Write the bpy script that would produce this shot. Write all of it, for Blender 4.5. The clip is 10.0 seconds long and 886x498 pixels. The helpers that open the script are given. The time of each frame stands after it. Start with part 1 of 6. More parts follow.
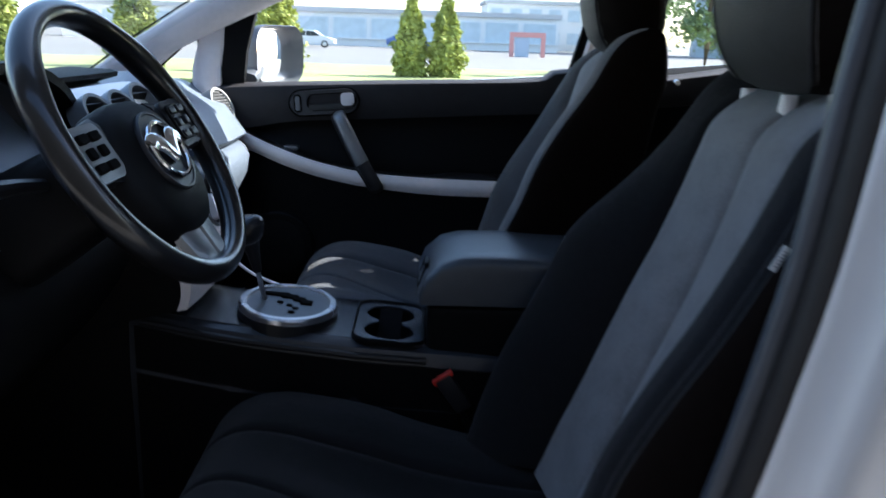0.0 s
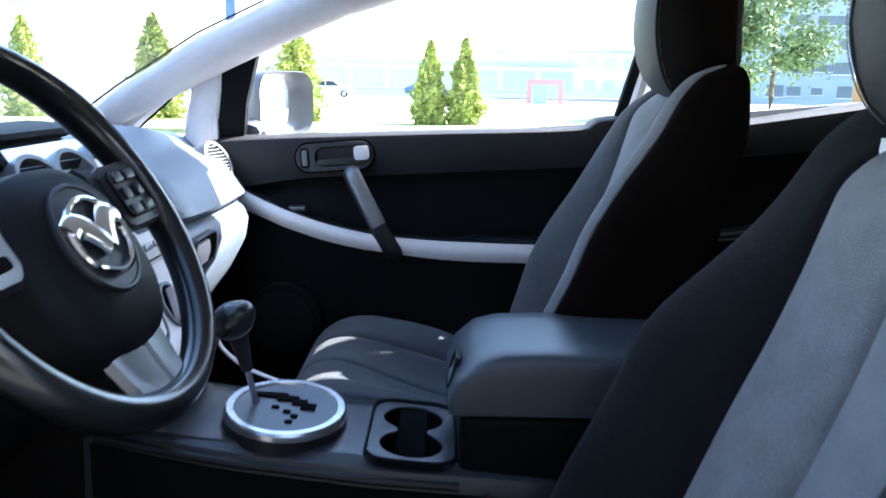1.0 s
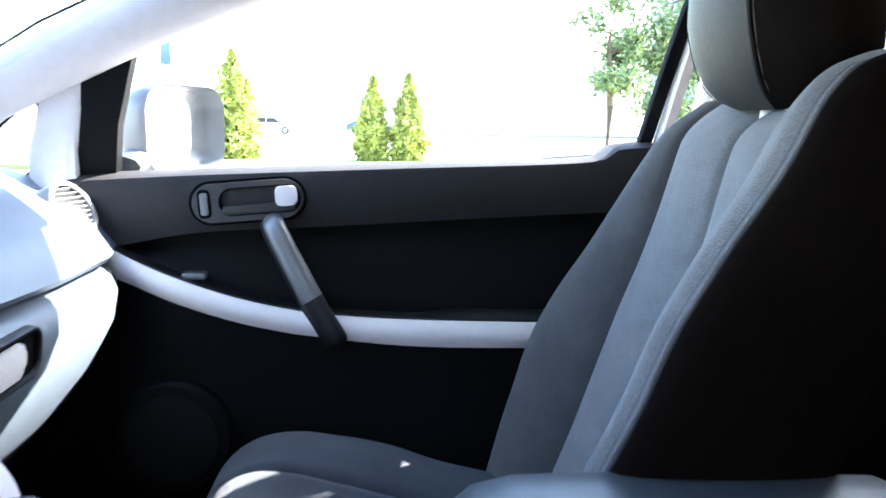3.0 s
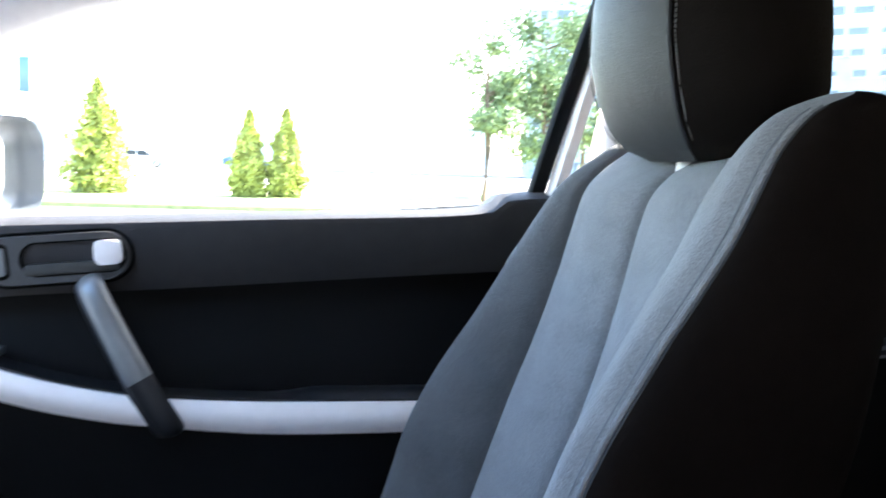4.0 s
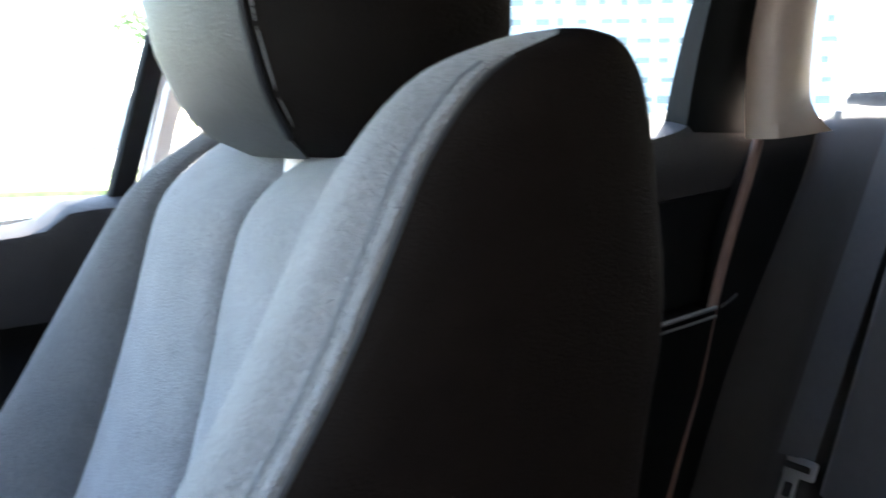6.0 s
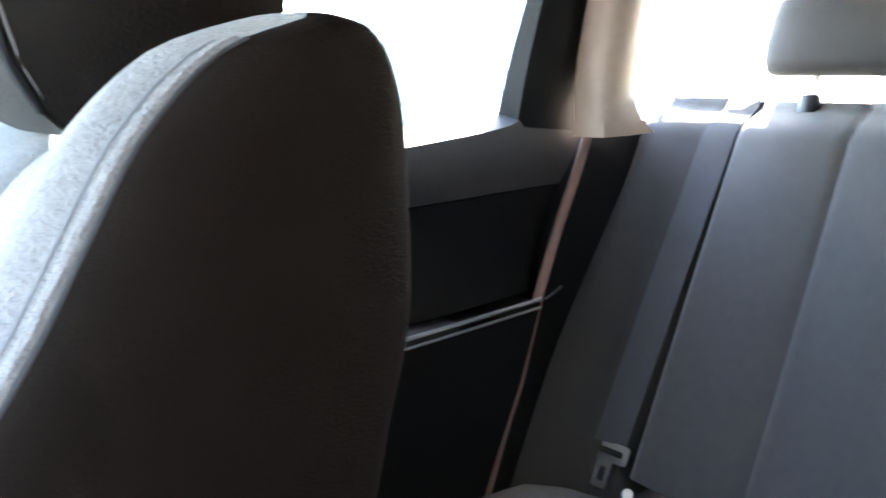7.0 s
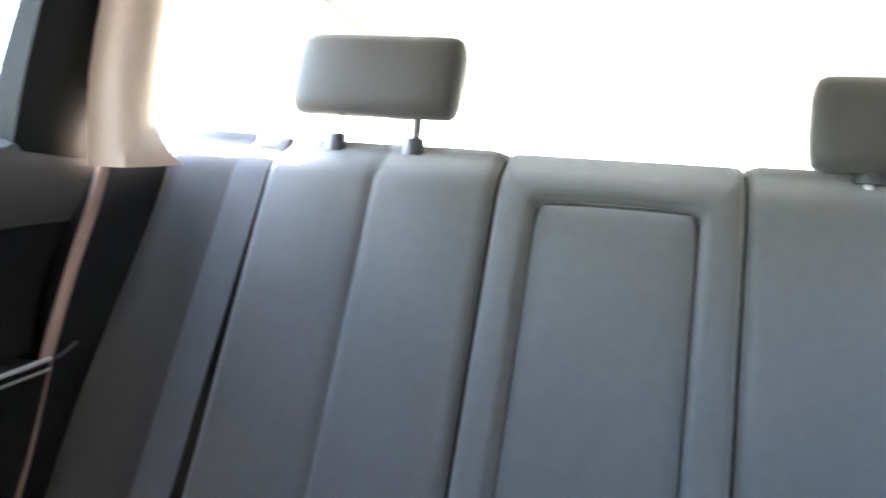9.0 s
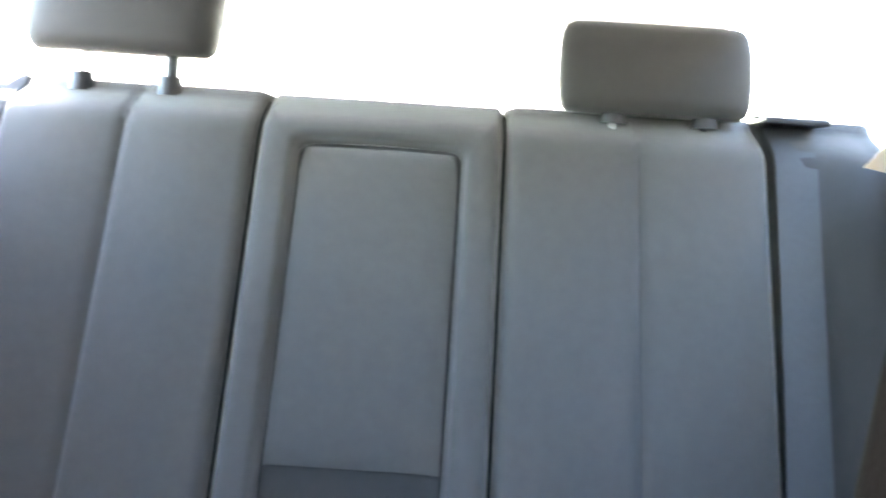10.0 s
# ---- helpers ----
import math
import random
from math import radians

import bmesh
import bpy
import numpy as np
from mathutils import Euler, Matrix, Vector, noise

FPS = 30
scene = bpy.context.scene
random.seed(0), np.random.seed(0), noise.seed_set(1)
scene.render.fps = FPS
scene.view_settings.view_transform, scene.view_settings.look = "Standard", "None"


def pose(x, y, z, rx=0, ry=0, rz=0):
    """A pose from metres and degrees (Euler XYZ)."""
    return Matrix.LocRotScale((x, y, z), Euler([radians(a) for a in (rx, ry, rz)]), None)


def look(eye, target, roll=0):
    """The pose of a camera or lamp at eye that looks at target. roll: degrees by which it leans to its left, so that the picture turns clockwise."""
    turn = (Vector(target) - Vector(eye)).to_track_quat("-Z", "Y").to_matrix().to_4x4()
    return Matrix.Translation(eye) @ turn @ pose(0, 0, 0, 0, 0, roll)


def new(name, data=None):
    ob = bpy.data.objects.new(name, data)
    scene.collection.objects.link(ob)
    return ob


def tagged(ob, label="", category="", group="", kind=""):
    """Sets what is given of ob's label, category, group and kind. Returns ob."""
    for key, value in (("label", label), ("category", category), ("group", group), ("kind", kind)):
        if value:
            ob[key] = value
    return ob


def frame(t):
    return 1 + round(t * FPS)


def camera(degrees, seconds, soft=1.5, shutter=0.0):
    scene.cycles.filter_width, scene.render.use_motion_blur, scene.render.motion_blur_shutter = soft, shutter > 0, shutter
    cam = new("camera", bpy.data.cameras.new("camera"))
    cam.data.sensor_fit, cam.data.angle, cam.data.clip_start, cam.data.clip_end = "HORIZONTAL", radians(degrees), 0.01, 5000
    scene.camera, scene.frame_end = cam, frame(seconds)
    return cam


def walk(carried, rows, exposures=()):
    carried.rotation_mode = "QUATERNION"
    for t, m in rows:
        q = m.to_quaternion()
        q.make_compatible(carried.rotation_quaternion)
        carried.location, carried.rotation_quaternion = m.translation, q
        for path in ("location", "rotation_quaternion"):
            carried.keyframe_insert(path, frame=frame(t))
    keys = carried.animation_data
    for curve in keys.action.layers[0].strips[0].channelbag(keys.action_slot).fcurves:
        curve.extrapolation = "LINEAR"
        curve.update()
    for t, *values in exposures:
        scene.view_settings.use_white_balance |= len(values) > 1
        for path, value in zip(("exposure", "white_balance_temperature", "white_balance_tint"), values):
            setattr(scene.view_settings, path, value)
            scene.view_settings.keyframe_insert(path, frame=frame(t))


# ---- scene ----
cam = camera(56.8, 10.0, shutter=0.5)
PATH = [
    (0, (-0.151, -1.362, 1.173), (-0.1, 0.574, 0.674), 2.0),
    (0.5, (-0.159, -1.198, 1.154), (-0.179, 0.754, 0.72), 1.6),
    (1, (-0.166, -1.083, 1.164), (-0.165, 0.878, 0.773), 1.2),
    (1.5, (-0.21, -0.957, 1.166), (-0.115, 1.012, 0.824), 1.9),
    (2, (-0.207, -0.824, 1.148), (-0.079, 1.145, 0.823), 1.5),
    (2.2, (-0.215, -0.785, 1.142), (-0.065, 1.184, 0.827), 2.4),
    (3.3, (-0.181, -0.489, 1.13), (-0.025, 1.484, 0.842), 0.1),
    (3.5, (-0.175, -0.451, 1.133), (0.052, 1.518, 0.866), 0.6),
    (4, (-0.158, -0.379, 1.141), (0.267, 1.565, 0.936), 2.2),
    (4.5, (-0.12, -0.289, 1.147), (0.506, 1.606, 1.02), 2.1),
    (5, (-0.076, -0.205, 1.152), (0.731, 1.623, 1.066), 1.1),
    (5.5, (-0.005, -0.136, 1.158), (0.94, 1.617, 0.976), 0.2),
    (6, (0.039, -0.106, 1.163), (1.131, 1.549, 0.897), 0.4),
    (6.2, (0.054, -0.106, 1.159), (1.199, 1.511, 0.889), 0.3),
    (7.3, (0.089, -0.122, 1.168), (1.535, 1.229, 0.875), 2.8),
    (7.4, (0.094, -0.118, 1.167), (1.566, 1.204, 0.875), 2.3),
    (7.5, (0.099, -0.119, 1.169), (1.588, 1.184, 0.876), 2.8),
    (8, (0.151, -0.083, 1.157), (1.793, 1.033, 0.921), 3.4),
    (8.4, (0.168, -0.078, 1.153), (1.947, 0.819, 0.98), 4.4),
    (8.5, (0.168, -0.074, 1.154), (1.976, 0.767, 0.992), 4.4),
    (9, (0.162, -0.06, 1.148), (2.095, 0.443, 1.048), 4.6),
    (9.2, (0.164, -0.076, 1.151), (2.12, 0.325, 1.043), 4.5),
    (9.5, (0.183, -0.101, 1.146), (2.161, 0.164, 1.02), 4.0),
    (10, (0.179, -0.106, 1.145), (2.17, -0.088, 0.95), 3.7),
]
EXPOSURE = [(0.0, 1.85, 6050, 10), (0.4, 2.3, 6000, 10), (0.9, 2.95, 6000, 10), (1.5, 3.35, 6050, 10), (2.5, 3.6, 6200, 10), (3.5, 3.75, 6450, 10), (4.5, 3.8, 6500, 10), (5.0, 3.95, 6550, 10), (6.2, 4.2, 6600, 10), (7.3, 5.75, 6800, 10), (9.0, 6.0, 6950, 10), (10.0, 6.05, 6950, 10)]
walk(cam, [(t, look(eye, target, roll)) for t, eye, target, roll in PATH], EXPOSURE)

# ---- light ----
SUN_DIR = Vector((2.6, 1.2, 2.3)).normalized()       # towards the sun: behind, on the passenger side
world = bpy.data.worlds.new("sky")
scene.world = world
world.use_nodes = True
wn = world.node_tree.nodes
sky = wn.new("ShaderNodeTexSky")
sky.sky_type, sky.sun_disc = "NISHITA", False
sky.sun_elevation = math.asin(SUN_DIR.z)
sky.sun_rotation = math.atan2(SUN_DIR.x, SUN_DIR.y)
sky.air_density, sky.dust_density = 1.0, 1.2
world.node_tree.links.new(sky.outputs[0], wn["Background"].inputs[0])
wn["Background"].inputs[1].default_value = 0.15
sun_data = bpy.data.lights.new("sun", "SUN")
sun_data.energy, sun_data.angle, sun_data.color = 5.0, radians(0.6), (1.0, 0.95, 0.87)
sun = new("sun", sun_data)
sun.matrix_world = look(SUN_DIR * 50, (0, 0, 0))

# ---- materials ----


def material(name, color, rough=0.6, metal=0.0, vary=0.15, scale=40.0, bump=0.0, bump_scale=400.0, spec=0.5, coat=0.0, second=None, stain=0.0, sheen=0.0):
    """A painted, woven or moulded surface: colour varied at two scales, with fine relief."""
    m = bpy.data.materials.new(name)
    m.use_nodes = True
    n, l = m.node_tree.nodes, m.node_tree.links
    p = n["Principled BSDF"]
    p.inputs["Metallic"].default_value = metal
    p.inputs["Specular IOR Level"].default_value = spec
    p.inputs["Coat Weight"].default_value = coat
    p.inputs["Coat Roughness"].default_value = 0.12
    p.inputs["Sheen Weight"].default_value = sheen
    tex = n.new("ShaderNodeTexCoord")
    fine = n.new("ShaderNodeTexNoise")
    fine.inputs["Scale"].default_value, fine.inputs["Detail"].default_value = scale, 6
    wide = n.new("ShaderNodeTexNoise")
    wide.inputs["Scale"].default_value, wide.inputs["Detail"].default_value = scale / 14, 3
    for t in (fine, wide):
        l.new(tex.outputs["Object"], t.inputs["Vector"])
    both = n.new("ShaderNodeMath")
    both.operation = "ADD"
    l.new(fine.outputs["Fac"], both.inputs[0])
    l.new(wide.outputs["Fac"], both.inputs[1])
    ramp = n.new("ShaderNodeMapRange")
    ramp.inputs["From Min"].default_value, ramp.inputs["From Max"].default_value = 0.6, 1.4
    l.new(both.outputs[0], ramp.inputs["Value"])
    mix = n.new("ShaderNodeMix")
    mix.data_type = "RGBA"
    dark = [c * (1 - vary) for c in color]
    light = [min(1, c * (1 + vary)) for c in (second or color)]
    mix.inputs["A"].default_value, mix.inputs["B"].default_value = (*dark, 1), (*light, 1)
    l.new(ramp.outputs[0], mix.inputs["Factor"])
    l.new(mix.outputs["Result"], p.inputs["Base Color"])
    rr = n.new("ShaderNodeMapRange")
    rr.inputs["To Min"].default_value, rr.inputs["To Max"].default_value = rough * 0.85, min(1, rough * 1.15)
    l.new(wide.outputs["Fac"], rr.inputs["Value"])
    l.new(rr.outputs[0], p.inputs["Roughness"])
    if bump:
        grain = n.new("ShaderNodeTexNoise")
        grain.inputs["Scale"].default_value, grain.inputs["Detail"].default_value = bump_scale, 3
        l.new(tex.outputs["Object"], grain.inputs["Vector"])
        b = n.new("ShaderNodeBump")
        b.inputs["Strength"].default_value, b.inputs["Distance"].default_value = bump, 0.002
        l.new(grain.outputs["Fac"], b.inputs["Height"])
        l.new(b.outputs[0], p.inputs["Normal"])
    return m


def glass_material(name, tint=(0.95, 0.97, 0.96)):
    m = bpy.data.materials.new(name)
    m.use_nodes = True
    n, l = m.node_tree.nodes, m.node_tree.links
    n.remove(n["Principled BSDF"])
    clear, shine, mix, fres = n.new("ShaderNodeBsdfTransparent"), n.new("ShaderNodeBsdfGlossy"), n.new("ShaderNodeMixShader"), n.new("ShaderNodeLayerWeight")
    clear.inputs[0].default_value = (*tint, 1)
    shine.inputs["Roughness"].default_value = 0.02
    fres.inputs["Blend"].default_value = 0.12
    soft_edge = n.new("ShaderNodeMapRange")
    soft_edge.inputs["To Min"].default_value, soft_edge.inputs["To Max"].default_value = 0.01, 0.16
    l.new(fres.outputs["Facing"], soft_edge.inputs["Value"])
    l.new(soft_edge.outputs[0], mix.inputs[0])
    l.new(clear.outputs[0], mix.inputs[1])
    l.new(shine.outputs[0], mix.inputs[2])
    l.new(mix.outputs[0], n["Material Output"].inputs[0])
    return m


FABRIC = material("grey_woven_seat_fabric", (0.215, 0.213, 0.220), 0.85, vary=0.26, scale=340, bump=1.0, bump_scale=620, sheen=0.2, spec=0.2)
# one bolster and cushion fabric in three tones, for shade, half light and light
FABRIC_SHADED = material("black_seat_fabric_shaded", (0.0115, 0.0118, 0.0132), 0.9, vary=0.2, scale=120, bump=0.9, bump_scale=620, sheen=0.08, spec=0.1)
CUSHION_LIT = material("black_cushion_fabric_lit", (0.060, 0.068, 0.082), 0.9, vary=0.22, scale=300, bump=0.9, bump_scale=620, sheen=0.15, spec=0.1)
FABRIC_HALF_LIT = material("black_bolster_fabric_half_lit", (0.090, 0.089, 0.091), 0.9, vary=0.24, scale=340, bump=1.0, bump_scale=620, sheen=0.2, spec=0.15)
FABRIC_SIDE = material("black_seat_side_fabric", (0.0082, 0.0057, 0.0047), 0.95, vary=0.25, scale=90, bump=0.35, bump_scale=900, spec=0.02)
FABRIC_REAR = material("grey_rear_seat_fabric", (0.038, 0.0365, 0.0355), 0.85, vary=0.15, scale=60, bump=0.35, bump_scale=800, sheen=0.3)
# darker copy of the headrest vinyl, for the shaded sides
LEATHER_SHADED = material("shaded_headrest_side_vinyl", (0.0075, 0.0054, 0.0044), 0.75, spec=0.035, vary=0.15, scale=60, bump=0.3, bump_scale=500)
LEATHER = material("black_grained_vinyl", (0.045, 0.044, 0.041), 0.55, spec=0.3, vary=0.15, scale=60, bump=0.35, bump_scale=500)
WHEEL_LEATHER = material("worn_black_leather", (0.006, 0.0058, 0.0062), 0.28, spec=0.3, vary=0.25, scale=25, bump=0.05, bump_scale=600, coat=0.55)
PLASTIC = material("black_soft_plastic", (0.0040, 0.0041, 0.0047), 0.55, spec=0.11, vary=0.15, scale=60, bump=0.25, bump_scale=900)
PLASTIC_HARD = material("black_satin_plastic", (0.013, 0.0135, 0.016), 0.4, spec=0.4, vary=0.12, scale=50, bump=0.1, bump_scale=1200)
DOOR_PAD = material("charcoal_grained_door_pad", (0.034, 0.0318, 0.033), 0.6, spec=0.22, vary=0.15, scale=50, bump=0.45, bump_scale=450)
DASH_PAD = material("blue_grey_dashboard_skin", (0.125, 0.155, 0.195), 0.40, vary=0.12, scale=40, bump=0.3, bump_scale=700)
SILVER = material("silver_painted_trim", (0.90, 0.84, 0.82), 0.40, metal=0.05, vary=0.05, scale=80, bump=0.03)
CHROME = material("bright_chrome", (0.85, 0.85, 0.86), 0.12, metal=1.0, vary=0.03, scale=30)
GREYPAINT = material("dark_silver_trim", (0.2, 0.21, 0.22), 0.35, metal=0.5, vary=0.08, scale=60)
TRIM_LIGHT = material("pale_grey_pillar_trim", (0.80, 0.755, 0.755), 0.75, vary=0.06, scale=70, bump=0.2, bump_scale=600)
HEADLINER = material("pale_grey_headliner", (0.74, 0.71, 0.68), 0.9, vary=0.06, scale=80, bump=0.3, bump_scale=900)
RUBBER = material("black_rubber_seal", (0.008, 0.008, 0.0085), 0.7, spec=0.12, vary=0.15, scale=40, bump=0.1)
BODY = material("silver_car_paint", (0.62, 0.63, 0.66), 0.3, metal=0.6, vary=0.05, scale=15, coat=0.6)
CARPET = material("black_floor_carpet", (0.007, 0.007, 0.0075), 0.95, spec=0.02, vary=0.3, scale=150, bump=0.6, bump_scale=900)
BELT = material("charcoal_belt_webbing", (0.031, 0.0335, 0.039), 0.7, vary=0.12, scale=120, bump=0.3, bump_scale=1500)
PIPING = material("black_seam_piping", (0.02, 0.02, 0.022), 0.6, vary=0.1, scale=90)
PIPING_PALE = material("grey_seam_piping", (0.16, 0.165, 0.18), 0.6, vary=0.1, scale=90)
THREAD = material("grey_stitching_thread", (0.12, 0.113, 0.105), 0.8, vary=0.1, scale=200)
TAG = material("white_fabric_tag", (0.7, 0.69, 0.64), 0.85, vary=0.06, scale=90)
PRINT = material("grey_tag_print", (0.25, 0.25, 0.25), 0.8)
RED = material("red_release_button", (0.55, 0.03, 0.02), 0.4, vary=0.08)
STEEL = material("brushed_steel", (0.55, 0.55, 0.56), 0.3, metal=1.0, vary=0.06, scale=50)
MIRROR = material("mirror_silvering", (0.9, 0.9, 0.9), 0.01, metal=1.0, vary=0.0)
HANDLE_GREY = material("dark_grey_handle_plastic", (0.045, 0.044, 0.045), 0.45, vary=0.1, scale=60, bump=0.1)
BLACK = material("black_gap", (0.004, 0.004, 0.004), 0.9, vary=0.1, spec=0.05)
# the pale pillar trim again, darker and peach to hold the light at the rear
C_TRIM = material("warm_lit_rear_pillar_trim", (0.34, 0.265, 0.222), 0.75, vary=0.06, scale=70, bump=0.2, bump_scale=600)
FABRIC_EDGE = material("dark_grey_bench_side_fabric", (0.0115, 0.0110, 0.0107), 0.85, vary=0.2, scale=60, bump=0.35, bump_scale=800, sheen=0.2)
VENT_GREY = material("pale_grey_vent_plastic", (0.20, 0.20, 0.20), 0.45, vary=0.06, scale=60)
CONSOLE_TOP = material("dark_blue_grey_console_plastic", (0.032, 0.037, 0.046), 0.24, vary=0.12, scale=60, bump=0.15, bump_scale=900)
MIRROR_SHELL = material("grey_mirror_shell_paint", (0.085, 0.092, 0.10), 0.4, vary=0.05, scale=20, coat=0.15)
GLASS = glass_material("clear_window_glass")
SEAL_RED = material("brown_edge_trim", (0.13, 0.075, 0.06), 0.6, vary=0.15, scale=60)

# ---- mesh helpers ----


def finish(name, bm, mat, smooth=True, angle=35):
    bmesh.ops.recalc_face_normals(bm, faces=bm.faces)
    me = bpy.data.meshes.new(name)
    bm.to_mesh(me)
    bm.free()
    me.materials.append(mat)
    if smooth:
        me.shade_smooth()
        me.set_sharp_from_angle(angle=radians(angle))
    return me


def part(name, bm, mat, parent, label="", smooth=True, angle=35):
    ob = new(name, finish(name, bm, mat, smooth, angle))
    if parent:
        ob.parent = parent
        ob.matrix_parent_inverse = parent.matrix_world.inverted()
    if label:
        ob["label"] = label
    return ob


def thing(name, place, label, category, group="", kind=""):
    ob = new(name)
    ob.location = place
    ob.empty_display_size = 0.05
    ob.matrix_world = Matrix.Translation(place)
    return tagged(ob, label, category, group, kind)


def solo(name, bm, mat, label, category, group="", kind="", smooth=True, angle=35):
    return tagged(new(name, finish(name, bm, mat, smooth, angle)), label, category, group, kind)


def box(x0, x1, y0, y1, z0, z1, bevel=0.0, seg=2, bm=None):
    own = bmesh.new()
    bmesh.ops.create_cube(own, size=1)
    for v in own.verts:
        v.co = Vector(((x0 + x1) / 2 + v.co.x * (x1 - x0), (y0 + y1) / 2 + v.co.y * (y1 - y0), (z0 + z1) / 2 + v.co.z * (z1 - z0)))
    if bevel:
        bmesh.ops.bevel(own, geom=own.edges[:], offset=bevel, segments=seg, affect="EDGES", profile=0.6)
    return own if bm is None else join(bm, own)


def join(bm, other, m=None):
    me = bpy.data.meshes.new("tmp")
    if m is not None:
        other.transform(m)
    other.to_mesh(me)
    other.free()
    bm.from_mesh(me)
    bpy.data.meshes.remove(me)
    return bm


def loft(rings, closed=True, caps=True, bm=None):
    """Skins rings of equal length."""
    bm = bm or bmesh.new()
    made = [[bm.verts.new(p) for p in ring] for ring in rings]
    n = len(made[0])
    for a, b in zip(made, made[1:]):
        for i in range(n if closed else n - 1):
            bm.faces.new((a[i], a[(i + 1) % n], b[(i + 1) % n], b[i]))
    if caps and closed:
        bm.faces.new(made[0][::-1])
        bm.faces.new(made[-1])
    return bm


def slab(front, back, us, vs, bm=None):
    """A solid between two surfaces front(u, v) and back(u, v)."""
    bm = bm or bmesh.new()
    f = [[bm.verts.new(front(u, v)) for u in us] for v in vs]
    b = [[bm.verts.new(back(u, v)) for u in us] for v in vs]
    nu, nv = len(us), len(vs)
    for j in range(nv - 1):
        for i in range(nu - 1):
            bm.faces.new((f[j][i], f[j][i + 1], f[j + 1][i + 1], f[j + 1][i]))
            bm.faces.new((b[j][i + 1], b[j][i], b[j + 1][i], b[j + 1][i + 1]))
    for j in range(nv - 1):
        bm.faces.new((b[j][0], f[j][0], f[j + 1][0], b[j + 1][0]))
        bm.faces.new((f[j][-1], b[j][-1], b[j + 1][-1], f[j + 1][-1]))
    for i in range(nu - 1):
        bm.faces.new((b[0][i + 1], f[0][i + 1], f[0][i], b[0][i]))
        bm.faces.new((f[-1][i], f[-1][i + 1], b[-1][i + 1], b[-1][i]))
    return bm


def spread(a, b, n):
    return [a + (b - a) * i / (n - 1) for i in range(n)]


def interp(x, table):
    xs, ys = zip(*table)
    return float(np.interp(x, xs, ys))


def ease(a, b, x):
    t = min(1, max(0, (x - a) / (b - a)))
    return t * t * (3 - 2 * t)


def smooth_path(points, n=8):
    """A Catmull-Rom line through the points."""
    p = [Vector(q) for q in points]
    p = [2 * p[0] - p[1], *p, 2 * p[-1] - p[-2]]
    out = []
    for a, b, c, d in zip(p, p[1:], p[2:], p[3:]):
        for i in range(n):
            t = i / n
            out.append(0.5 * (2 * b + (c - a) * t + (2 * a - 5 * b + 4 * c - d) * t * t + (3 * b - a - 3 * c + d) * t ** 3))
    out.append(p[-2])
    return out


def soft(table):
    """A smooth curve through a table's points."""
    line = smooth_path([(x, 0, z) for x, z in table], 8)
    xs, zs = [p.x for p in line], [p.z for p in line]
    return lambda x: float(np.interp(x, xs, zs))


def tube(points, radius, seg=10, closed=False, flat=1.0, up=(0, 0, 1), bm=None, caps=True):
    """Sweeps a round, or for flat < 1 a flattened, section along points; radius may be a list."""
    pts = [Vector(p) for p in points]
    rings, n = [], len(pts)
    for i, p in enumerate(pts):
        a, b = pts[(i - 1) % n] if closed or i else p, pts[(i + 1) % n] if closed or i < n - 1 else p
        d = (b - a).normalized()
        s = d.cross(Vector(up))
        s = s.normalized() if s.length > 1e-4 else d.orthogonal().normalized()
        w = s.cross(d)
        r = radius[i] if isinstance(radius, (list, tuple)) else radius
        rings.append([p + r * (math.cos(k) * s + flat * math.sin(k) * w) for k in spread(0, 2 * math.pi * (1 - 1 / seg), seg)])
    if closed:
        rings.append(rings[0])
        bm2 = loft(rings, caps=False, bm=bm)
        bmesh.ops.remove_doubles(bm2, verts=bm2.verts, dist=1e-6)
        return bm2
    return loft(rings, caps=caps, bm=bm)


def prism(outline, depth, m=None, bevel=0.0, seg=2):
    """An outline in x, y pushed down by depth along -z, then posed by m."""
    bm = bmesh.new()
    top = [bm.verts.new((x, y, 0)) for x, y in outline]
    low = [bm.verts.new((x, y, -depth)) for x, y in outline]
    bm.faces.new(top)
    bm.faces.new(low[::-1])
    n = len(outline)
    for i in range(n):
        bm.faces.new((top[i], low[i], low[(i + 1) % n], top[(i + 1) % n]))
    if bevel:
        rim = [e for e in bm.edges if all(v in top for v in e.verts)]
        bmesh.ops.bevel(bm, geom=rim, offset=bevel, segments=seg, affect="EDGES", profile=0.6)
    if m is not None:
        bm.transform(m)
    return bm


def ring_plate(outer, inner, depth, m=None, bevel=0.0):
    """A flat frame between two outlines of equal length."""
    bm = bmesh.new()
    rings = [[(x, y, -depth) for x, y in outer], [(x, y, 0) for x, y in outer], [(x, y, 0) for x, y in inner], [(x, y, -depth) for x, y in inner]]
    if bevel:
        cx, cy = np.mean(outer, axis=0)
        inset = lambda pts, k: [(cx + (x - cx) * k, cy + (y - cy) * k) for x, y in pts]  # noqa: E731
        rings[1:3] = [[(x, y, -bevel) for x, y in outer], [(x, y, 0) for x, y in inset(outer, 0.97)], [(x, y, 0) for x, y in inset(inner, 1.03)], [(x, y, -bevel) for x, y in inner]]
    rings.append(rings[0])
    loft(rings, caps=False, bm=bm)
    bmesh.ops.remove_doubles(bm, verts=bm.verts, dist=1e-6)
    if m is not None:
        bm.transform(m)
    return bm


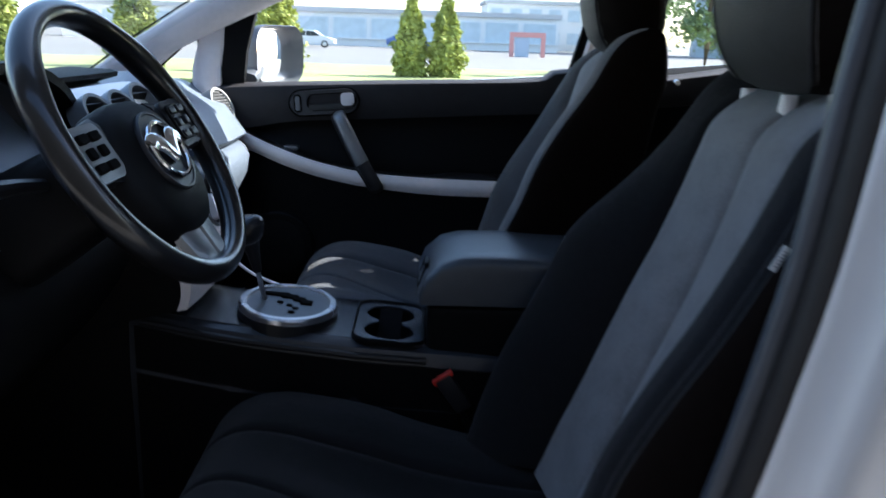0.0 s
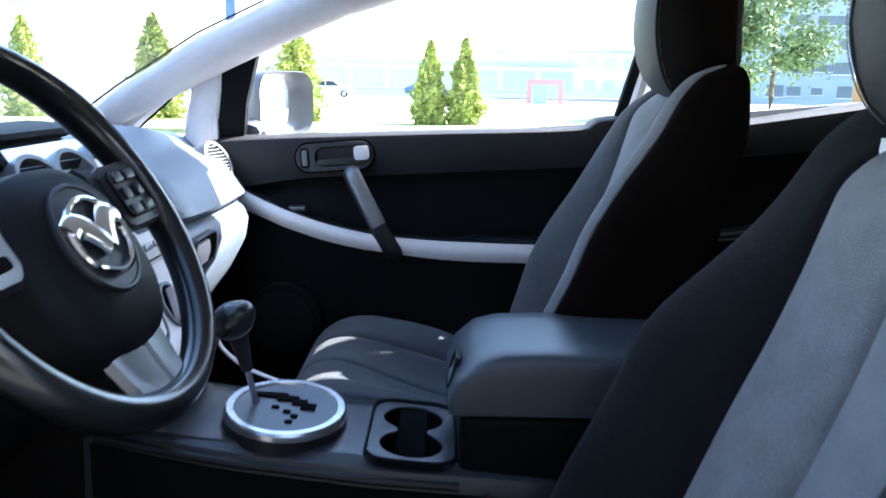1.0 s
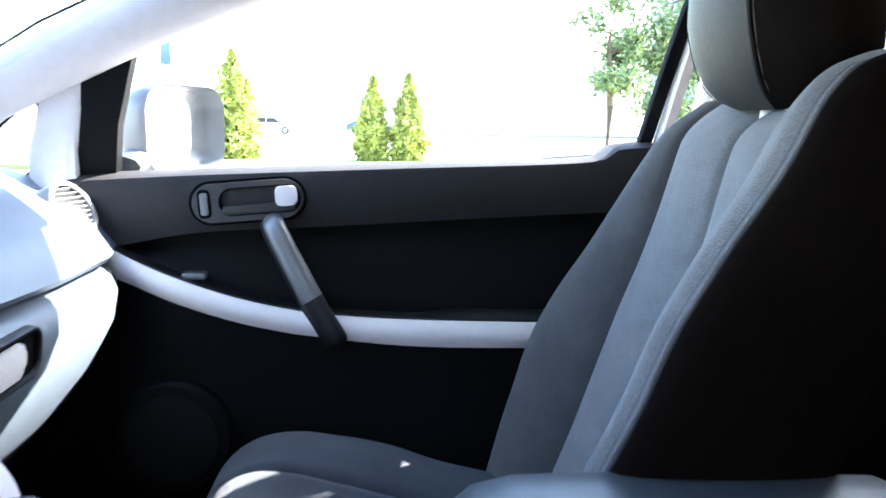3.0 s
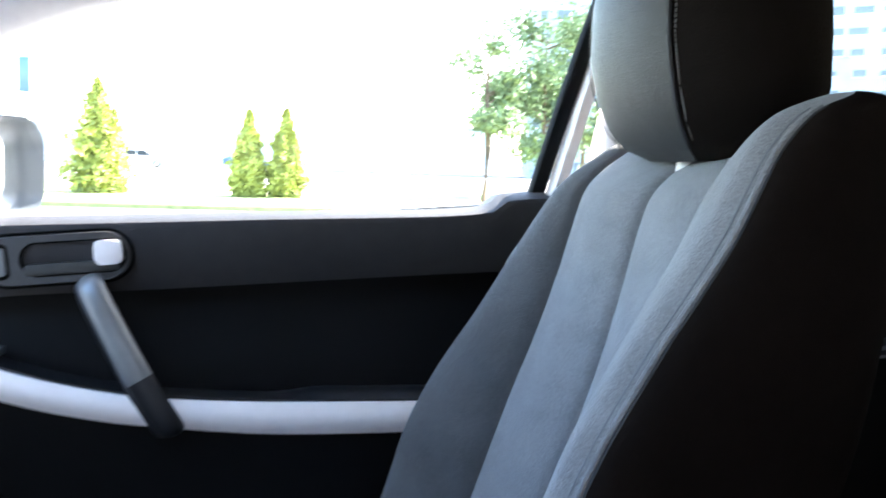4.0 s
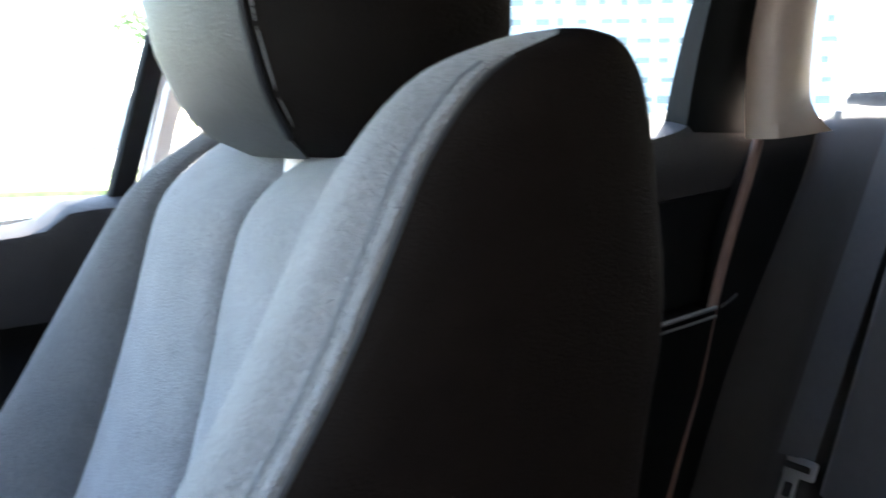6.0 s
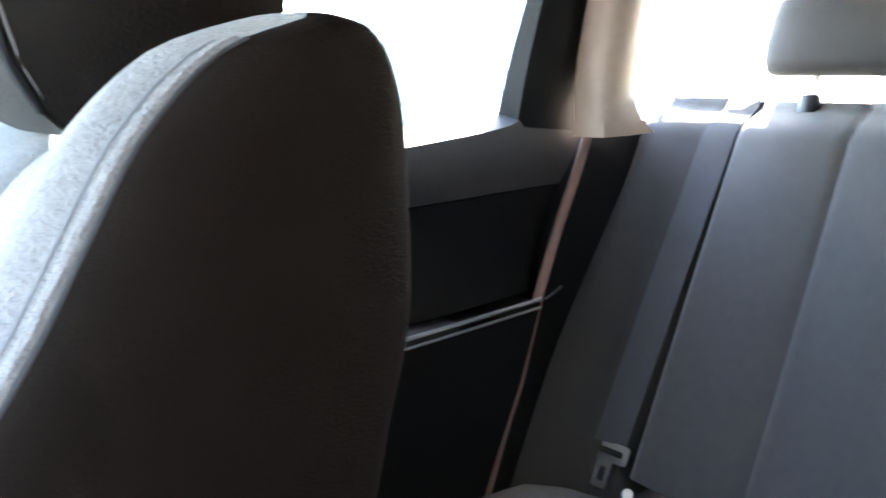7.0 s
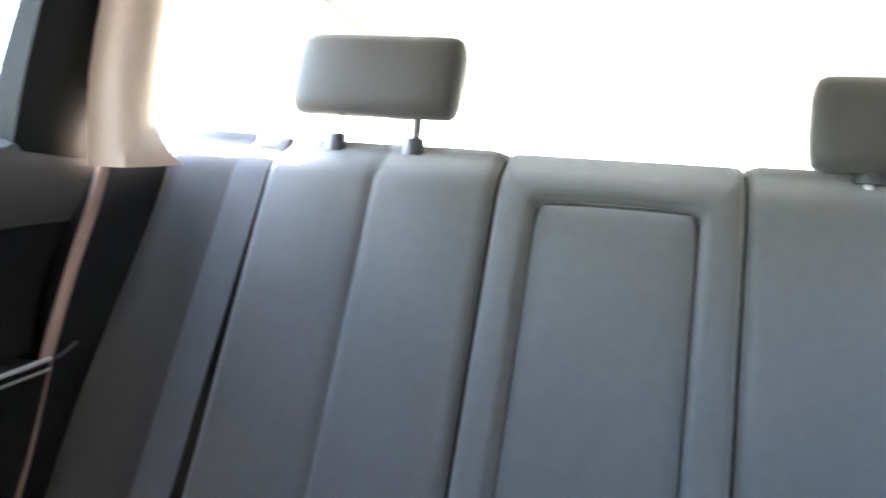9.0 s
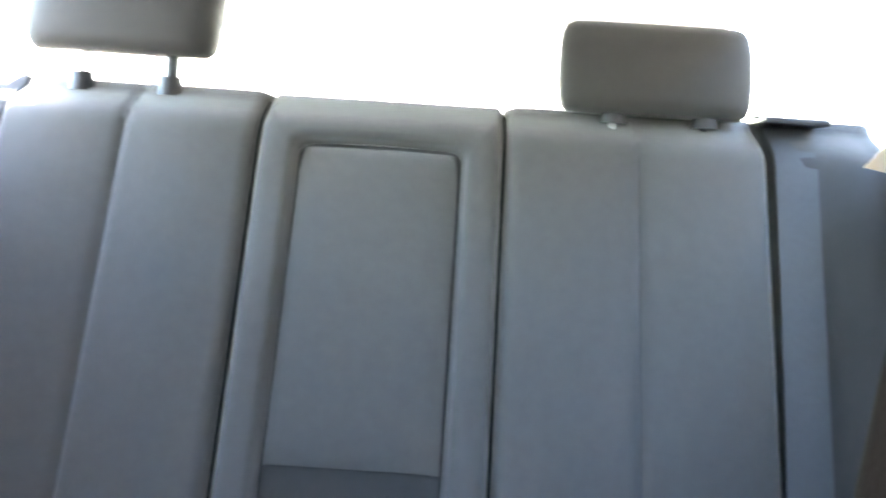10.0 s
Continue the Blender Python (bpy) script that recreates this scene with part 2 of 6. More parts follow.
def rounded(w, h, r, n=6, cx=0.0, cy=0.0):
    pts = []
    for sx, sy, a0 in ((1, 1, 0), (-1, 1, 90), (-1, -1, 180), (1, -1, 270)):
        for i in range(n + 1):
            a = radians(a0 + 90 * i / n)
            pts.append((cx + sx * (w / 2 - r) + r * math.cos(a), cy + sy * (h / 2 - r) + r * math.sin(a)))
    return pts


def oval(a, b, n=36):
    return [(a * math.cos(2 * math.pi * i / n), b * math.sin(2 * math.pi * i / n)) for i in range(n)]


def facing(origin, normal, up=(0, 0, 1)):
    """A pose whose z is the normal and whose y leans to up."""
    z = Vector(normal).normalized()
    x = Vector(up).cross(z).normalized()
    y = z.cross(x)
    m = Matrix((x, y, z)).transposed().to_4x4()
    m.translation = origin
    return m

# ---- outside ----
ground_bm = bmesh.new()
rings = [[(r * math.cos(a), r * math.sin(a), 0) for a in spread(0, 2 * math.pi * 47 / 48, 48)] for r in (0.5, 4, 12, 40, 150, 600, 3000)]
loft(rings, caps=False, bm=ground_bm)
ground_bm.faces.new([v for v in ground_bm.verts][:48])
ASPHALT = material("pale_dry_asphalt", (0.16, 0.155, 0.15), 0.9, vary=0.2, scale=3, bump=0.4, bump_scale=60)
tagged(new("ground", finish("ground", ground_bm, ASPHALT)), "pale grey dry asphalt car park reaching the horizon", "ground", kind="structure")
GRASS = material("sunlit_grass", (0.20, 0.24, 0.085), 0.9, vary=0.35, scale=6, bump=0.6, bump_scale=80, second=(0.30, 0.32, 0.13))
grass = slab(lambda u, v: (u, v, 0.10 + 0.03 * noise.noise((u * 0.6, v * 0.6, 0))), lambda u, v: (u, v, -0.05), spread(-60, 45, 60), spread(17.5, 30, 10))
tagged(new("grass_verge", finish("grass_verge", grass, GRASS)), "strip of bright green mown grass beside the car park", "grass", kind="stuff")

LEAF = material("yellow_green_thuja_sprays", (0.17, 0.23, 0.045), 0.8, vary=0.4, scale=4, second=(0.36, 0.38, 0.10))
LEAF2 = material("green_broad_leaves", (0.13, 0.19, 0.09), 0.75, vary=0.35, scale=3, second=(0.2, 0.26, 0.13))
BARK = material("brown_bark", (0.12, 0.085, 0.06), 0.9, vary=0.3, scale=20, bump=0.6, bump_scale=60)


def leaf_cloud(centres, size, rng, flat=0.35):
    """Small folded leaf clumps at the centres, turned at random."""
    verts, faces = [], []
    for c, s in centres:
        a = Vector((rng.uniform(-1, 1), rng.uniform(-1, 1), rng.uniform(-0.4, 1))).normalized()
        b = a.orthogonal().normalized()
        b.rotate(Matrix.Rotation(rng.uniform(0, 6.28), 3, a))
        d = a.cross(b)
        k = size * s
        base = len(verts)
        verts += [c - a * k, c + b * k * 0.5 + d * k * flat, c + a * k, c - b * k * 0.5 + d * k * flat, c + d * k * flat * 0.1]
        faces += [(base, base + 1, base + 4), (base + 1, base + 2, base + 4), (base + 2, base + 3, base + 4), (base + 3, base, base + 4)]
    me = bpy.data.meshes.new("crown")
    me.from_pydata([tuple(v) for v in verts], [], faces)
    return me


def thuja(x, y, height, width, seed):
    rng = random.Random(seed)
    tree = thing("thuja_tree", (x, y, 0), "narrow yellow-green thuja conifer standing in the grass verge", "conifer tree", group="thujas along the verge")
    part("trunk", tube([(x, y, 0), (x + 0.02, y, height * 0.5), (x, y, height * 0.93)], [0.07, 0.045, 0.01], 8), BARK, tree)
    plumes = [(0, 0, height, width * 0.95)] * 7
    for k in range(7):
        a = k * 2.4 + rng.uniform(-0.4, 0.4)
        r = width * rng.uniform(0.2, 0.45)
        plumes.append((r * math.cos(a), r * math.sin(a), height * rng.uniform(0.6, 0.9) * (1 - 0.25 * r / width), width * rng.uniform(0.3, 0.45)))
    spots = []
    for _ in range(5600):
        px, py, ph, pw = rng.choice(plumes)
        h = rng.random() ** 1.15
        env = pw * (0.55 + 0.45 * math.sin(min(1, (h + 0.05) * 3) * math.pi / 2)) * (1 - h) ** 0.8
        a = rng.uniform(0, 6.28)
        r = env * (1 - rng.random() ** 2 * 0.8) * (0.9 + 0.9 * noise.noise((px * 3 + math.cos(a) * 2, py * 3 + math.sin(a) * 2, h * 9 + seed)))
        spots.append((Vector((x + px + r * math.cos(a), y + py + r * math.sin(a), 0.1 + h * (ph - 0.1))), rng.uniform(0.5, 1.5)))
    me = leaf_cloud(spots, 0.085, rng)
    me.materials.append(LEAF)
    crown = new("crown", me)
    crown.parent = tree
    crown.matrix_parent_inverse = tree.matrix_world.inverted()
    return tree


for i, (tx, ty, th, tw) in enumerate(((-0.6, 22, 2.35, 0.66), (0.37, 22, 2.42, 0.68), (-4.35, 22, 2.95, 1.0), (-8.3, 22.3, 2.95, 1.0), (-11.8, 22, 2.8, 0.8), (-16.6, 22, 2.8, 0.8))):
    thuja(tx, ty, th, tw, i + 3)


def broadleaf(x, y, height, spread_r, low, seed, count):
    rng = random.Random(seed)
    tree = thing("young_tree", (x, y, 0), "young broadleaf tree with an open uneven green crown", "tree", group="young trees behind the verge")
    trunk = tube([(x, y, 0), (x + 0.05, y, low), (x - 0.04, y + 0.05, height * 0.75), (x, y, height * 0.95)], [0.11, 0.09, 0.05, 0.015], 9)
    tips = []
    for k in range(11):
        h = low + (height * 0.9 - low) * rng.random()
        a = rng.uniform(0, 6.28)
        reach = spread_r * rng.uniform(0.5, 1) * (1 - 0.5 * abs(h - (low + height) / 2) / (height - low))
        tip = Vector((x + reach * math.cos(a), y + reach * math.sin(a), h + reach * 0.55))
        tube([(x, y, h), ((x + tip.x) / 2, (y + tip.y) / 2, h + reach * 0.22), tuple(tip)], [0.035, 0.022, 0.008], 6, bm=trunk)
        tips += [(tip, 1.0), (Vector((x, y, h)).lerp(tip, 0.6), 0.8)]
    part("trunk", trunk, BARK, tree)
    spots = []
    for _ in range(count):
        c, s = rng.choice(tips)
        d = Vector((rng.gauss(0, 1), rng.gauss(0, 1), rng.gauss(0, 0.8))) * spread_r * 0.24 * s
        spots.append((c + d, rng.uniform(0.6, 1.5)))
    me = leaf_cloud(spots, 0.10, rng)
    me.materials.append(LEAF2)
    crown = new("crown", me)
    crown.parent = tree
    crown.matrix_parent_inverse = tree.matrix_world.inverted()


broadleaf(6.0, 22.5, 4.6, 1.0, 1.7, 21, 1800)
broadleaf(11.9, 30, 6.8, 2.1, 1.0, 22, 7000)
broadleaf(8.9, 26, 6.0, 1.6, 1.1, 23, 5200)

WALL_PALE = material("pale_blue_grey_facade", (0.36, 0.42, 0.455), 0.8, vary=0.2, scale=0.6)
WALL_WHITE = material("white_clad_facade", (0.75, 0.75, 0.74), 0.7, vary=0.08, scale=0.5)
WALL_OCHRE = material("ochre_rendered_wall", (0.45, 0.27, 0.12), 0.85, vary=0.12, scale=1)
WINDOW_DARK = material("blue_grey_window_pane", (0.5, 0.58, 0.63), 0.3, vary=0.25, scale=2)
WINDOW_SKY = material("blue_tinted_apartment_glass", (0.125, 0.155, 0.17), 0.3, vary=0.45, scale=0.15)
ROOFING = material("pale_grey_flat_roofing", (0.5, 0.5, 0.5), 0.9, vary=0.1, scale=1)


def block(name, label, cx, cy, w, d, h, turn, wall, floors, bays, ww=0.62, wh=0.55, glazing=None, uneven=False):
    """A building with each window set into its four walls."""
    m = Matrix.Translation((cx, cy, 0)) @ Matrix.Rotation(radians(turn), 4, "Z")
    house = thing(name, (cx, cy, 0), label, "building")
    bm = box(-w / 2, w / 2, -d / 2, d / 2, 0, h)
    bm.transform(m)
    part("wall", bm, wall, house, smooth=False)
    roof = box(-w / 2 - 0.3, w / 2 + 0.3, -d / 2 - 0.3, d / 2 + 0.3, h + 0.004, h + 0.5)
    roof.transform(m)
    part("roof", roof, ROOFING, house, smooth=False)
    fh, bw = h / floors, w / bays
    rng = random.Random(int(w * 10 + h))
    pane = bmesh.new()
    join(pane, box(-bw * ww / 2, bw * ww / 2, -0.12, 0.05, -fh * wh / 2, fh * wh / 2))
    me = finish("window", pane, glazing or WINDOW_DARK, smooth=False)
    rail = finish("sill", box(-bw * ww / 2 - 0.1, bw * ww / 2 + 0.1, -0.25, 0.02, -fh * wh / 2 - 0.12, -fh * wh / 2 - 0.004), WALL_WHITE, smooth=False)
    for j in range(floors):
        for i in range(bays):
            wide = rng.choice((0.55, 0.8, 1.0, 1.25, 1.5)) if uneven else 1.0
            tall = rng.choice((0.6, 0.8, 1.0)) if uneven else 1.0
            shift = rng.uniform(-0.18, 0.18) * bw if uneven else 0.0
            for data, nm in ((me, "window"), (rail, "sill")):
                ob = new(nm, data)
                ob.matrix_world = m @ Matrix.Translation((-w / 2 + (i + 0.5) * bw + shift, -d / 2, (j + 0.55) * fh)) @ Matrix.Diagonal((wide, 1, tall, 1))
                ob.parent = house
                ob.matrix_parent_inverse = house.matrix_world.inverted()
    return house


block("apartment_building", "pale blue-grey apartment block with rows of windows", 91.2, 84, 46, 14, 34, -42, WALL_PALE, 13, 16, 0.5, 0.42, WINDOW_SKY, True)
block("apartment_building", "pale tall apartment block far beyond the car park", 37.6, 95, 14, 12, 22, -14, WALL_PALE, 9, 6, 0.6, 0.5, WINDOW_SKY, True)
block("showroom_building", "long low white glazed commercial hall", -12.4, 95, 52, 14, 3.4, 0, WALL_WHITE, 1, 13, 0.86, 0.6)
block("office_building", "pale office block beyond the car park", 18.2, 112, 22, 12, 5.6, 0, WALL_WHITE, 2, 9, 0.6, 0.5)
block("ochre_building", "small ochre rendered building behind the trees", 49.9, 104, 12, 7, 2.6, -14, WALL_OCHRE, 1, 2, 0.4, 0.4)
block("office_building", "white office block beyond the verge", -57.0, 80, 34, 14, 9, 20, WALL_WHITE, 3, 10)

CAR_RED = material("red_car_paint", (0.5, 0.04, 0.03), 0.3, coat=0.5, vary=0.05)
CAR_WHITE = material("white_car_paint", (0.75, 0.75, 0.75), 0.3, coat=0.5, vary=0.05)
CAR_BLUE = material("blue_car_paint", (0.05, 0.12, 0.35), 0.3, coat=0.5, vary=0.05)
TYRE = material("black_tyre_rubber", (0.02, 0.02, 0.02), 0.85, vary=0.2)
WINDOW_TINT = material("dark_vehicle_window", (0.03, 0.04, 0.05), 0.08, vary=0.05)


def parked_car(x, y, paint, label, van=False):
    car = thing("parked_car", (x, y, 0), label, "car", group="vehicles parked beyond the verge")
    if van:
        prof = [(-2.6, 0.4), (2.5, 0.4), (2.6, 0.9), (2.3, 1.3), (1.75, 2.15), (-2.6, 2.25)]
        wins = [[(1.2, 1.35), (2.1, 1.35), (1.62, 2.0), (1.2, 2.0)]]
    else:
        prof = [(-2.1, 0.35), (2.1, 0.35), (2.15, 0.75), (1.1, 0.95), (0.45, 1.42), (-1.0, 1.45), (-1.75, 0.98), (-2.15, 0.9)]
        wins = [[(0.9, 0.96), (0.38, 1.34), (-0.25, 1.37), (-0.25, 0.96)], [(-0.32, 0.96), (-0.32, 1.37), (-0.95, 1.37), (-1.45, 0.98)]]
    up = facing((x, y - 0.85, 0), (0, -1, 0))
    part("body", prism(prof, 1.7, up, 0.06), paint, car)
    for wv in wins:
        part("window", prism(wv, 0.01, facing((x, y - 0.856, 0), (0, -1, 0))), WINDOW_TINT, car)
    for wx in (-1.3, 1.3):
        wheel = part("wheel", prism(oval(0.31, 0.31, 20), 0.2, facing((x + wx, y - 0.87, 0.31), (0, -1, 0)), 0.03), TYRE, car)
        part("rim", prism(oval(0.19, 0.19, 16), 0.02, facing((x + wx, y - 0.88, 0.31), (0, -1, 0)), 0.01), STEEL, wheel)


parked_car(-10.3, 72, CAR_WHITE, "white car parked far across the car park")
parked_car(-2.0, 80, CAR_BLUE, "dark blue car parked far across the car park")
parked_car(-21.2, 74, CAR_WHITE, "white car parked far across the car park")
# portal red and blue are paled so that bright exposure washes them out
PORTAL_RED = material("washed_out_red_portal_paint", (0.60, 0.27, 0.25), 0.5, vary=0.1, scale=2)
PORTAL_BLUE = material("blue_glazed_door_panel", (0.38, 0.45, 0.55), 0.4, vary=0.15, scale=2)
portal = thing("entrance_portal", (7.1, 60, 0), "red framed shop entrance with a blue door panel", "entrance")
part("frame", ring_plate([(-1.3, 0), (1.3, 0), (1.3, 1.75), (-1.3, 1.75)], [(-1.0, 0), (1.0, 0), (1.0, 1.4), (-1.0, 1.4)], 0.3, facing((7.1, 60, 0.0), (0, -1, 0))), PORTAL_RED, portal, smooth=False)
part("door_panel", box(6.2, 7.2, 60.05, 60.15, 0, 1.4), PORTAL_BLUE, portal, smooth=False)
sign_post = thing("sign_post", (-6.3, 23, 0), "blue and white upright sign on a post by the verge", "sign")
part("post", tube([(-6.3, 23, 0), (-6.3, 23, 3.2)], 0.05, 8), STEEL, sign_post)
part("panel", box(-6.44, -6.16, 22.9, 22.95, 2.6, 3.5, 0.01), CAR_BLUE, sign_post)

# unseen wall, added to cut sky light through the driver's doorway
WALL_DARK = material("dark_sky_block_wall", (0.045, 0.045, 0.044), 0.9, vary=0.3, scale=2, bump=0.4, bump_scale=30)
tagged(new("wall_sky_block", finish("wall_sky_block", box(-8, 2.6, -2.6, -2.4, 0, 2.8, 0.02), WALL_DARK)), "unseen dark wall added to block sky light on the driver's side", "wall", kind="structure")

# ---- car shell ----
ZF = 0.34
tagged(new("floor", finish("floor", box(-1.05, 2.3, -0.76, 0.76, ZF - 0.06, ZF), CARPET)), "black carpeted car floor", "floor", kind="structure")
roof = slab(lambda u, v: (u, v, 1.530 - 0.04 * (v / 0.62) ** 2 - 0.135 * ease(0.35, -0.42, u) - 0.05 * ease(1.5, 2.3, u)),
            lambda u, v: (u, v, 1.575 - 0.04 * (v / 0.62) ** 2 - 0.135 * ease(0.35, -0.42, u) - 0.05 * ease(1.5, 2.3, u)), spread(-0.40, 2.25, 30), spread(-0.62, 0.62, 16))
tagged(new("ceiling", finish("ceiling", roof, HEADLINER)), "pale grey cloth headliner", "ceiling", kind="structure")
tagged(new("wall_front", finish("wall_front", box(-1.12, -1.06, -0.76, 0.76, ZF - 0.06, 1.0), PLASTIC)), "black bulkhead under the dashboard", "bulkhead", kind="structure")
solo("roof", slab(lambda u, v: (u, v, 1.602 - 0.05 * (v / 0.68) ** 2 - 0.135 * ease(0.35, -0.42, u) - 0.06 * ease(1.5, 2.3, u)), lambda u, v: (u, v, 1.584 - 0.05 * (v / 0.68) ** 2 - 0.135 * ease(0.35, -0.42, u) - 0.06 * ease(1.5, 2.3, u)), spread(-0.42, 2.28, 30), spread(-0.66, 0.66, 16)), BODY, "silver painted outer roof skin of the car", "car roof", kind="structure")
solo("wall_toe", slab(lambda u, v: (-0.80 - 0.26 * v, 0.70 * u, ZF + 0.004 + 0.40 * v), lambda u, v: (-0.84 - 0.26 * v, 0.70 * u, ZF - 0.02 + 0.40 * v), spread(-1, 1, 12), spread(0, 1, 8)), CARPET, "black carpeted toe board of the footwells", "toe board", kind="structure")
hood = slab(lambda u, v: (u, v, 1.0 - 0.14 * ((-1.0 - u) / 1.1) ** 2 - 0.05 * (v / 0.8) ** 2), lambda u, v: (u, v, 0.6), spread(-2.1, -1.0, 12), spread(-0.82, 0.82, 12))
solo("hood", hood, BODY, "silver painted car bonnet beyond the windscreen", "car bonnet", kind="structure")
tail = bmesh.new()
join(tail, box(2.30, 2.36, -0.72, 0.72, ZF - 0.06, 1.08))
tagged(new("wall_rear", finish("wall_rear", tail, PLASTIC)), "dark inner face of the tailgate", "tailgate", kind="structure")

for side, label in ((1, "passenger"), (-1, "driver")):
    s = side
    # A-pillar with its lower end at the dashboard
    a_path = [(-0.97, 0.615), (-0.85, 0.635), (-0.68, 0.64), (-0.50, 0.64), (-0.36, 0.635), (-0.20, 0.63)]
    a_low = [0.985, 1.062, 1.150, 1.236, 1.298, 1.350]
    a_high = [1.055, 1.148, 1.258, 1.345, 1.395, 1.42]
    rings = []
    for (px, py), lo, hi in zip(a_path, a_low, a_high):
        c, h = (lo + hi) / 2, (hi - lo) / 2
        rings.append([(px + 0.35 * h * math.sin(k), s * (py + 0.012 - 0.032 * math.cos(k) - 0.02 * math.sin(k)), c + h * math.sin(k)) for k in spread(0, 2 * math.pi * 17 / 18, 18)])
    fine = []
    for a, b in zip(rings, rings[1:]):
        for t in spread(0, 0.75, 4):
            fine.append([Vector(p).lerp(Vector(q), t) for p, q in zip(a, b)])
    fine.append([Vector(p) for p in rings[-1]])
    solo("trim", loft(fine), TRIM_LIGHT, f"pale grey windscreen pillar trim on the {label} side", "pillar trim", kind="structure")
    solo("trim", tube([(px + 0.008, s * (py - 0.012), hi + 0.001) for (px, py), hi in zip(a_path, a_high)], 0.0022, 6), RUBBER, f"thin black seal along the windscreen pillar, {label} side", "window seal", kind="structure")
    # upright post behind the small fixed window
    solo("trim", loft([[(x + 0.035 * math.cos(k), s * (0.70 + 0.022 * math.sin(k)), z) for k in spread(0, 2 * math.pi * 11 / 12, 12)] for x, z in ((-0.695, 1.0), (-0.69, 1.08), (-0.672, 1.15), (-0.64, 1.23))]),
         TRIM_LIGHT, f"pale grey post behind the small fixed window, {label} side", "pillar trim", kind="structure")
    # roof rail
    solo("trim", tube(smooth_path([(-0.24, s * 0.635, 1.385), (0.2, s * 0.625, 1.475), (0.9, s * 0.605, 1.495), (1.6, s * 0.58, 1.475), (2.25, s * 0.55, 1.41)], 5), 0.04, 10, flat=0.8), HEADLINER,
         f"pale roof rail trim on the {label} side", "roof rail", kind="structure")
    # B-pillar: dark door frames with the pale trim between
    def pillar(name, foot, head, wx, wy, mat, text, foot_w=1.0):
        (x0, y0, z0), (x1, y1, z1) = foot, head
        rr = []
        for t in spread(0, 1, 7):
            k = wx * (foot_w + (1 - foot_w) * t)
            c = Vector((x0 + (x1 - x0) * t, s * (y0 + (y1 - y0) * t + 0.012 * math.sin(t * math.pi)), z0 + (z1 - z0) * t))
            rr.append([c + Vector((dx * k / 2, s * dy * wy / 2, 0)) for dx, dy in ((-1, -0.6), (-0.8, -1), (0.8, -1), (1, -0.6), (1, 1), (-1, 1))])
        solo(name, loft(rr), mat, text, "pillar trim", kind="structure", angle=50)
    if s > 0:
        pillar("trim", (0.208, 0.715, 1.095), (0.304, 0.645, 1.475), 0.022, 0.016, RUBBER, "black front door window frame")
        pillar("trim", (0.231, 0.700, 1.095), (0.323, 0.64, 1.475), 0.018, 0.03, SILVER, "pale seal strip on the door pillar")
        pillar("trim", (0.30, 0.69, 0.9), (0.372, 0.625, 1.475), 0.10, 0.05, TRIM_LIGHT, "pale grey trim of the pillar between the doors", 1.1)
        pillar("trim", (0.30, 0.71, ZF), (0.30, 0.695, 0.9), 0.11, 0.06, PLASTIC, "black lower trim of the pillar between the doors")
        pillar("trim", (0.372, 0.715, 1.08), (0.444, 0.643, 1.475), 0.03, 0.04, RUBBER, "black rear door window frame")
    # C-pillar
    rr = []
    for t in [0, 0.02, 0.045, 0.075, 0.11, 0.15, 0.2, 0.3, 0.45, 0.6, 0.8, 1]:
        xl, xr = 1.080 - 0.102 * t, 1.172 - 0.106 * t + 0.060 * max(0.0, 1 - t / 0.2) ** 2
        yy, zz = 0.640 - 0.090 * t + 0.012 * math.sin(t * math.pi), 1.166 + 0.324 * t
        rr.append([Vector((x_, s * (yy + d_), zz + (x_ - xl) * 0.10 * (1 - t))) for x_, d_ in ((xl, -0.010), (xl + 0.008, -0.024), (xl * 0.6 + xr * 0.4, -0.030), (xr - 0.012, -0.024), (xr, -0.008), (xr, 0.025), (xl, 0.025))])
    # warm light of the rear is in this trim's colour
    solo("trim", loft(rr), C_TRIM, "pale rear pillar trim beside the bench, toned for the warm light there", "pillar trim", kind="structure", angle=50)
    pillar("trim", (1.036, 0.690, 1.175), (0.972, 0.565, 1.49), 0.112, 0.03, PLASTIC, "black triangular quarter cover of the rear door", 1.25)
    pillar("trim", (0.972, 0.70, 1.19), (0.949, 0.58, 1.49), 0.018, 0.035, RUBBER, "black rear edge of the door window frame")
    # D-pillar at the tailgate
    pillar("trim", (2.28, 0.66, 1.05), (2.10, 0.56, 1.42), 0.05, 0.05, TRIM_LIGHT, "pale rear corner pillar trim")
    # outer side below the windows, behind the B-pillar on both sides
    outer = slab(lambda u, v: (u, s * (0.80 + 0.06 * math.sin(v * math.pi)), 0.30 + v * (interp(u, ((-0.72, 0.72), (0.2, 0.79), (1.0, 0.87), (1.6, 0.86), (2.3, 0.78))))),
                 lambda u, v: (u, s * 0.765, 0.30 + v * (interp(u, ((-0.72, 0.72), (0.2, 0.79), (1.0, 0.87), (1.6, 0.86), (2.3, 0.78))))), spread(-1.0 if s > 0 else 0.30, 2.3, 20), spread(0, 1, 10))
    solo("wall_side", outer, BODY, f"silver painted body side of the car, {label} side", "car body", kind="structure")
    # luggage bay wall behind the bench
    solo("wall_bay", slab(lambda u, v: (u, s * 0.70, ZF + v * (0.80 + 0.03 * math.sin(u * 3))), lambda u, v: (u, s * 0.755, ZF + v * 0.80), spread(1.42, 2.3, 8), spread(0, 1, 4)), PLASTIC,
         f"dark luggage bay lining, {label} side", "side lining", kind="structure")

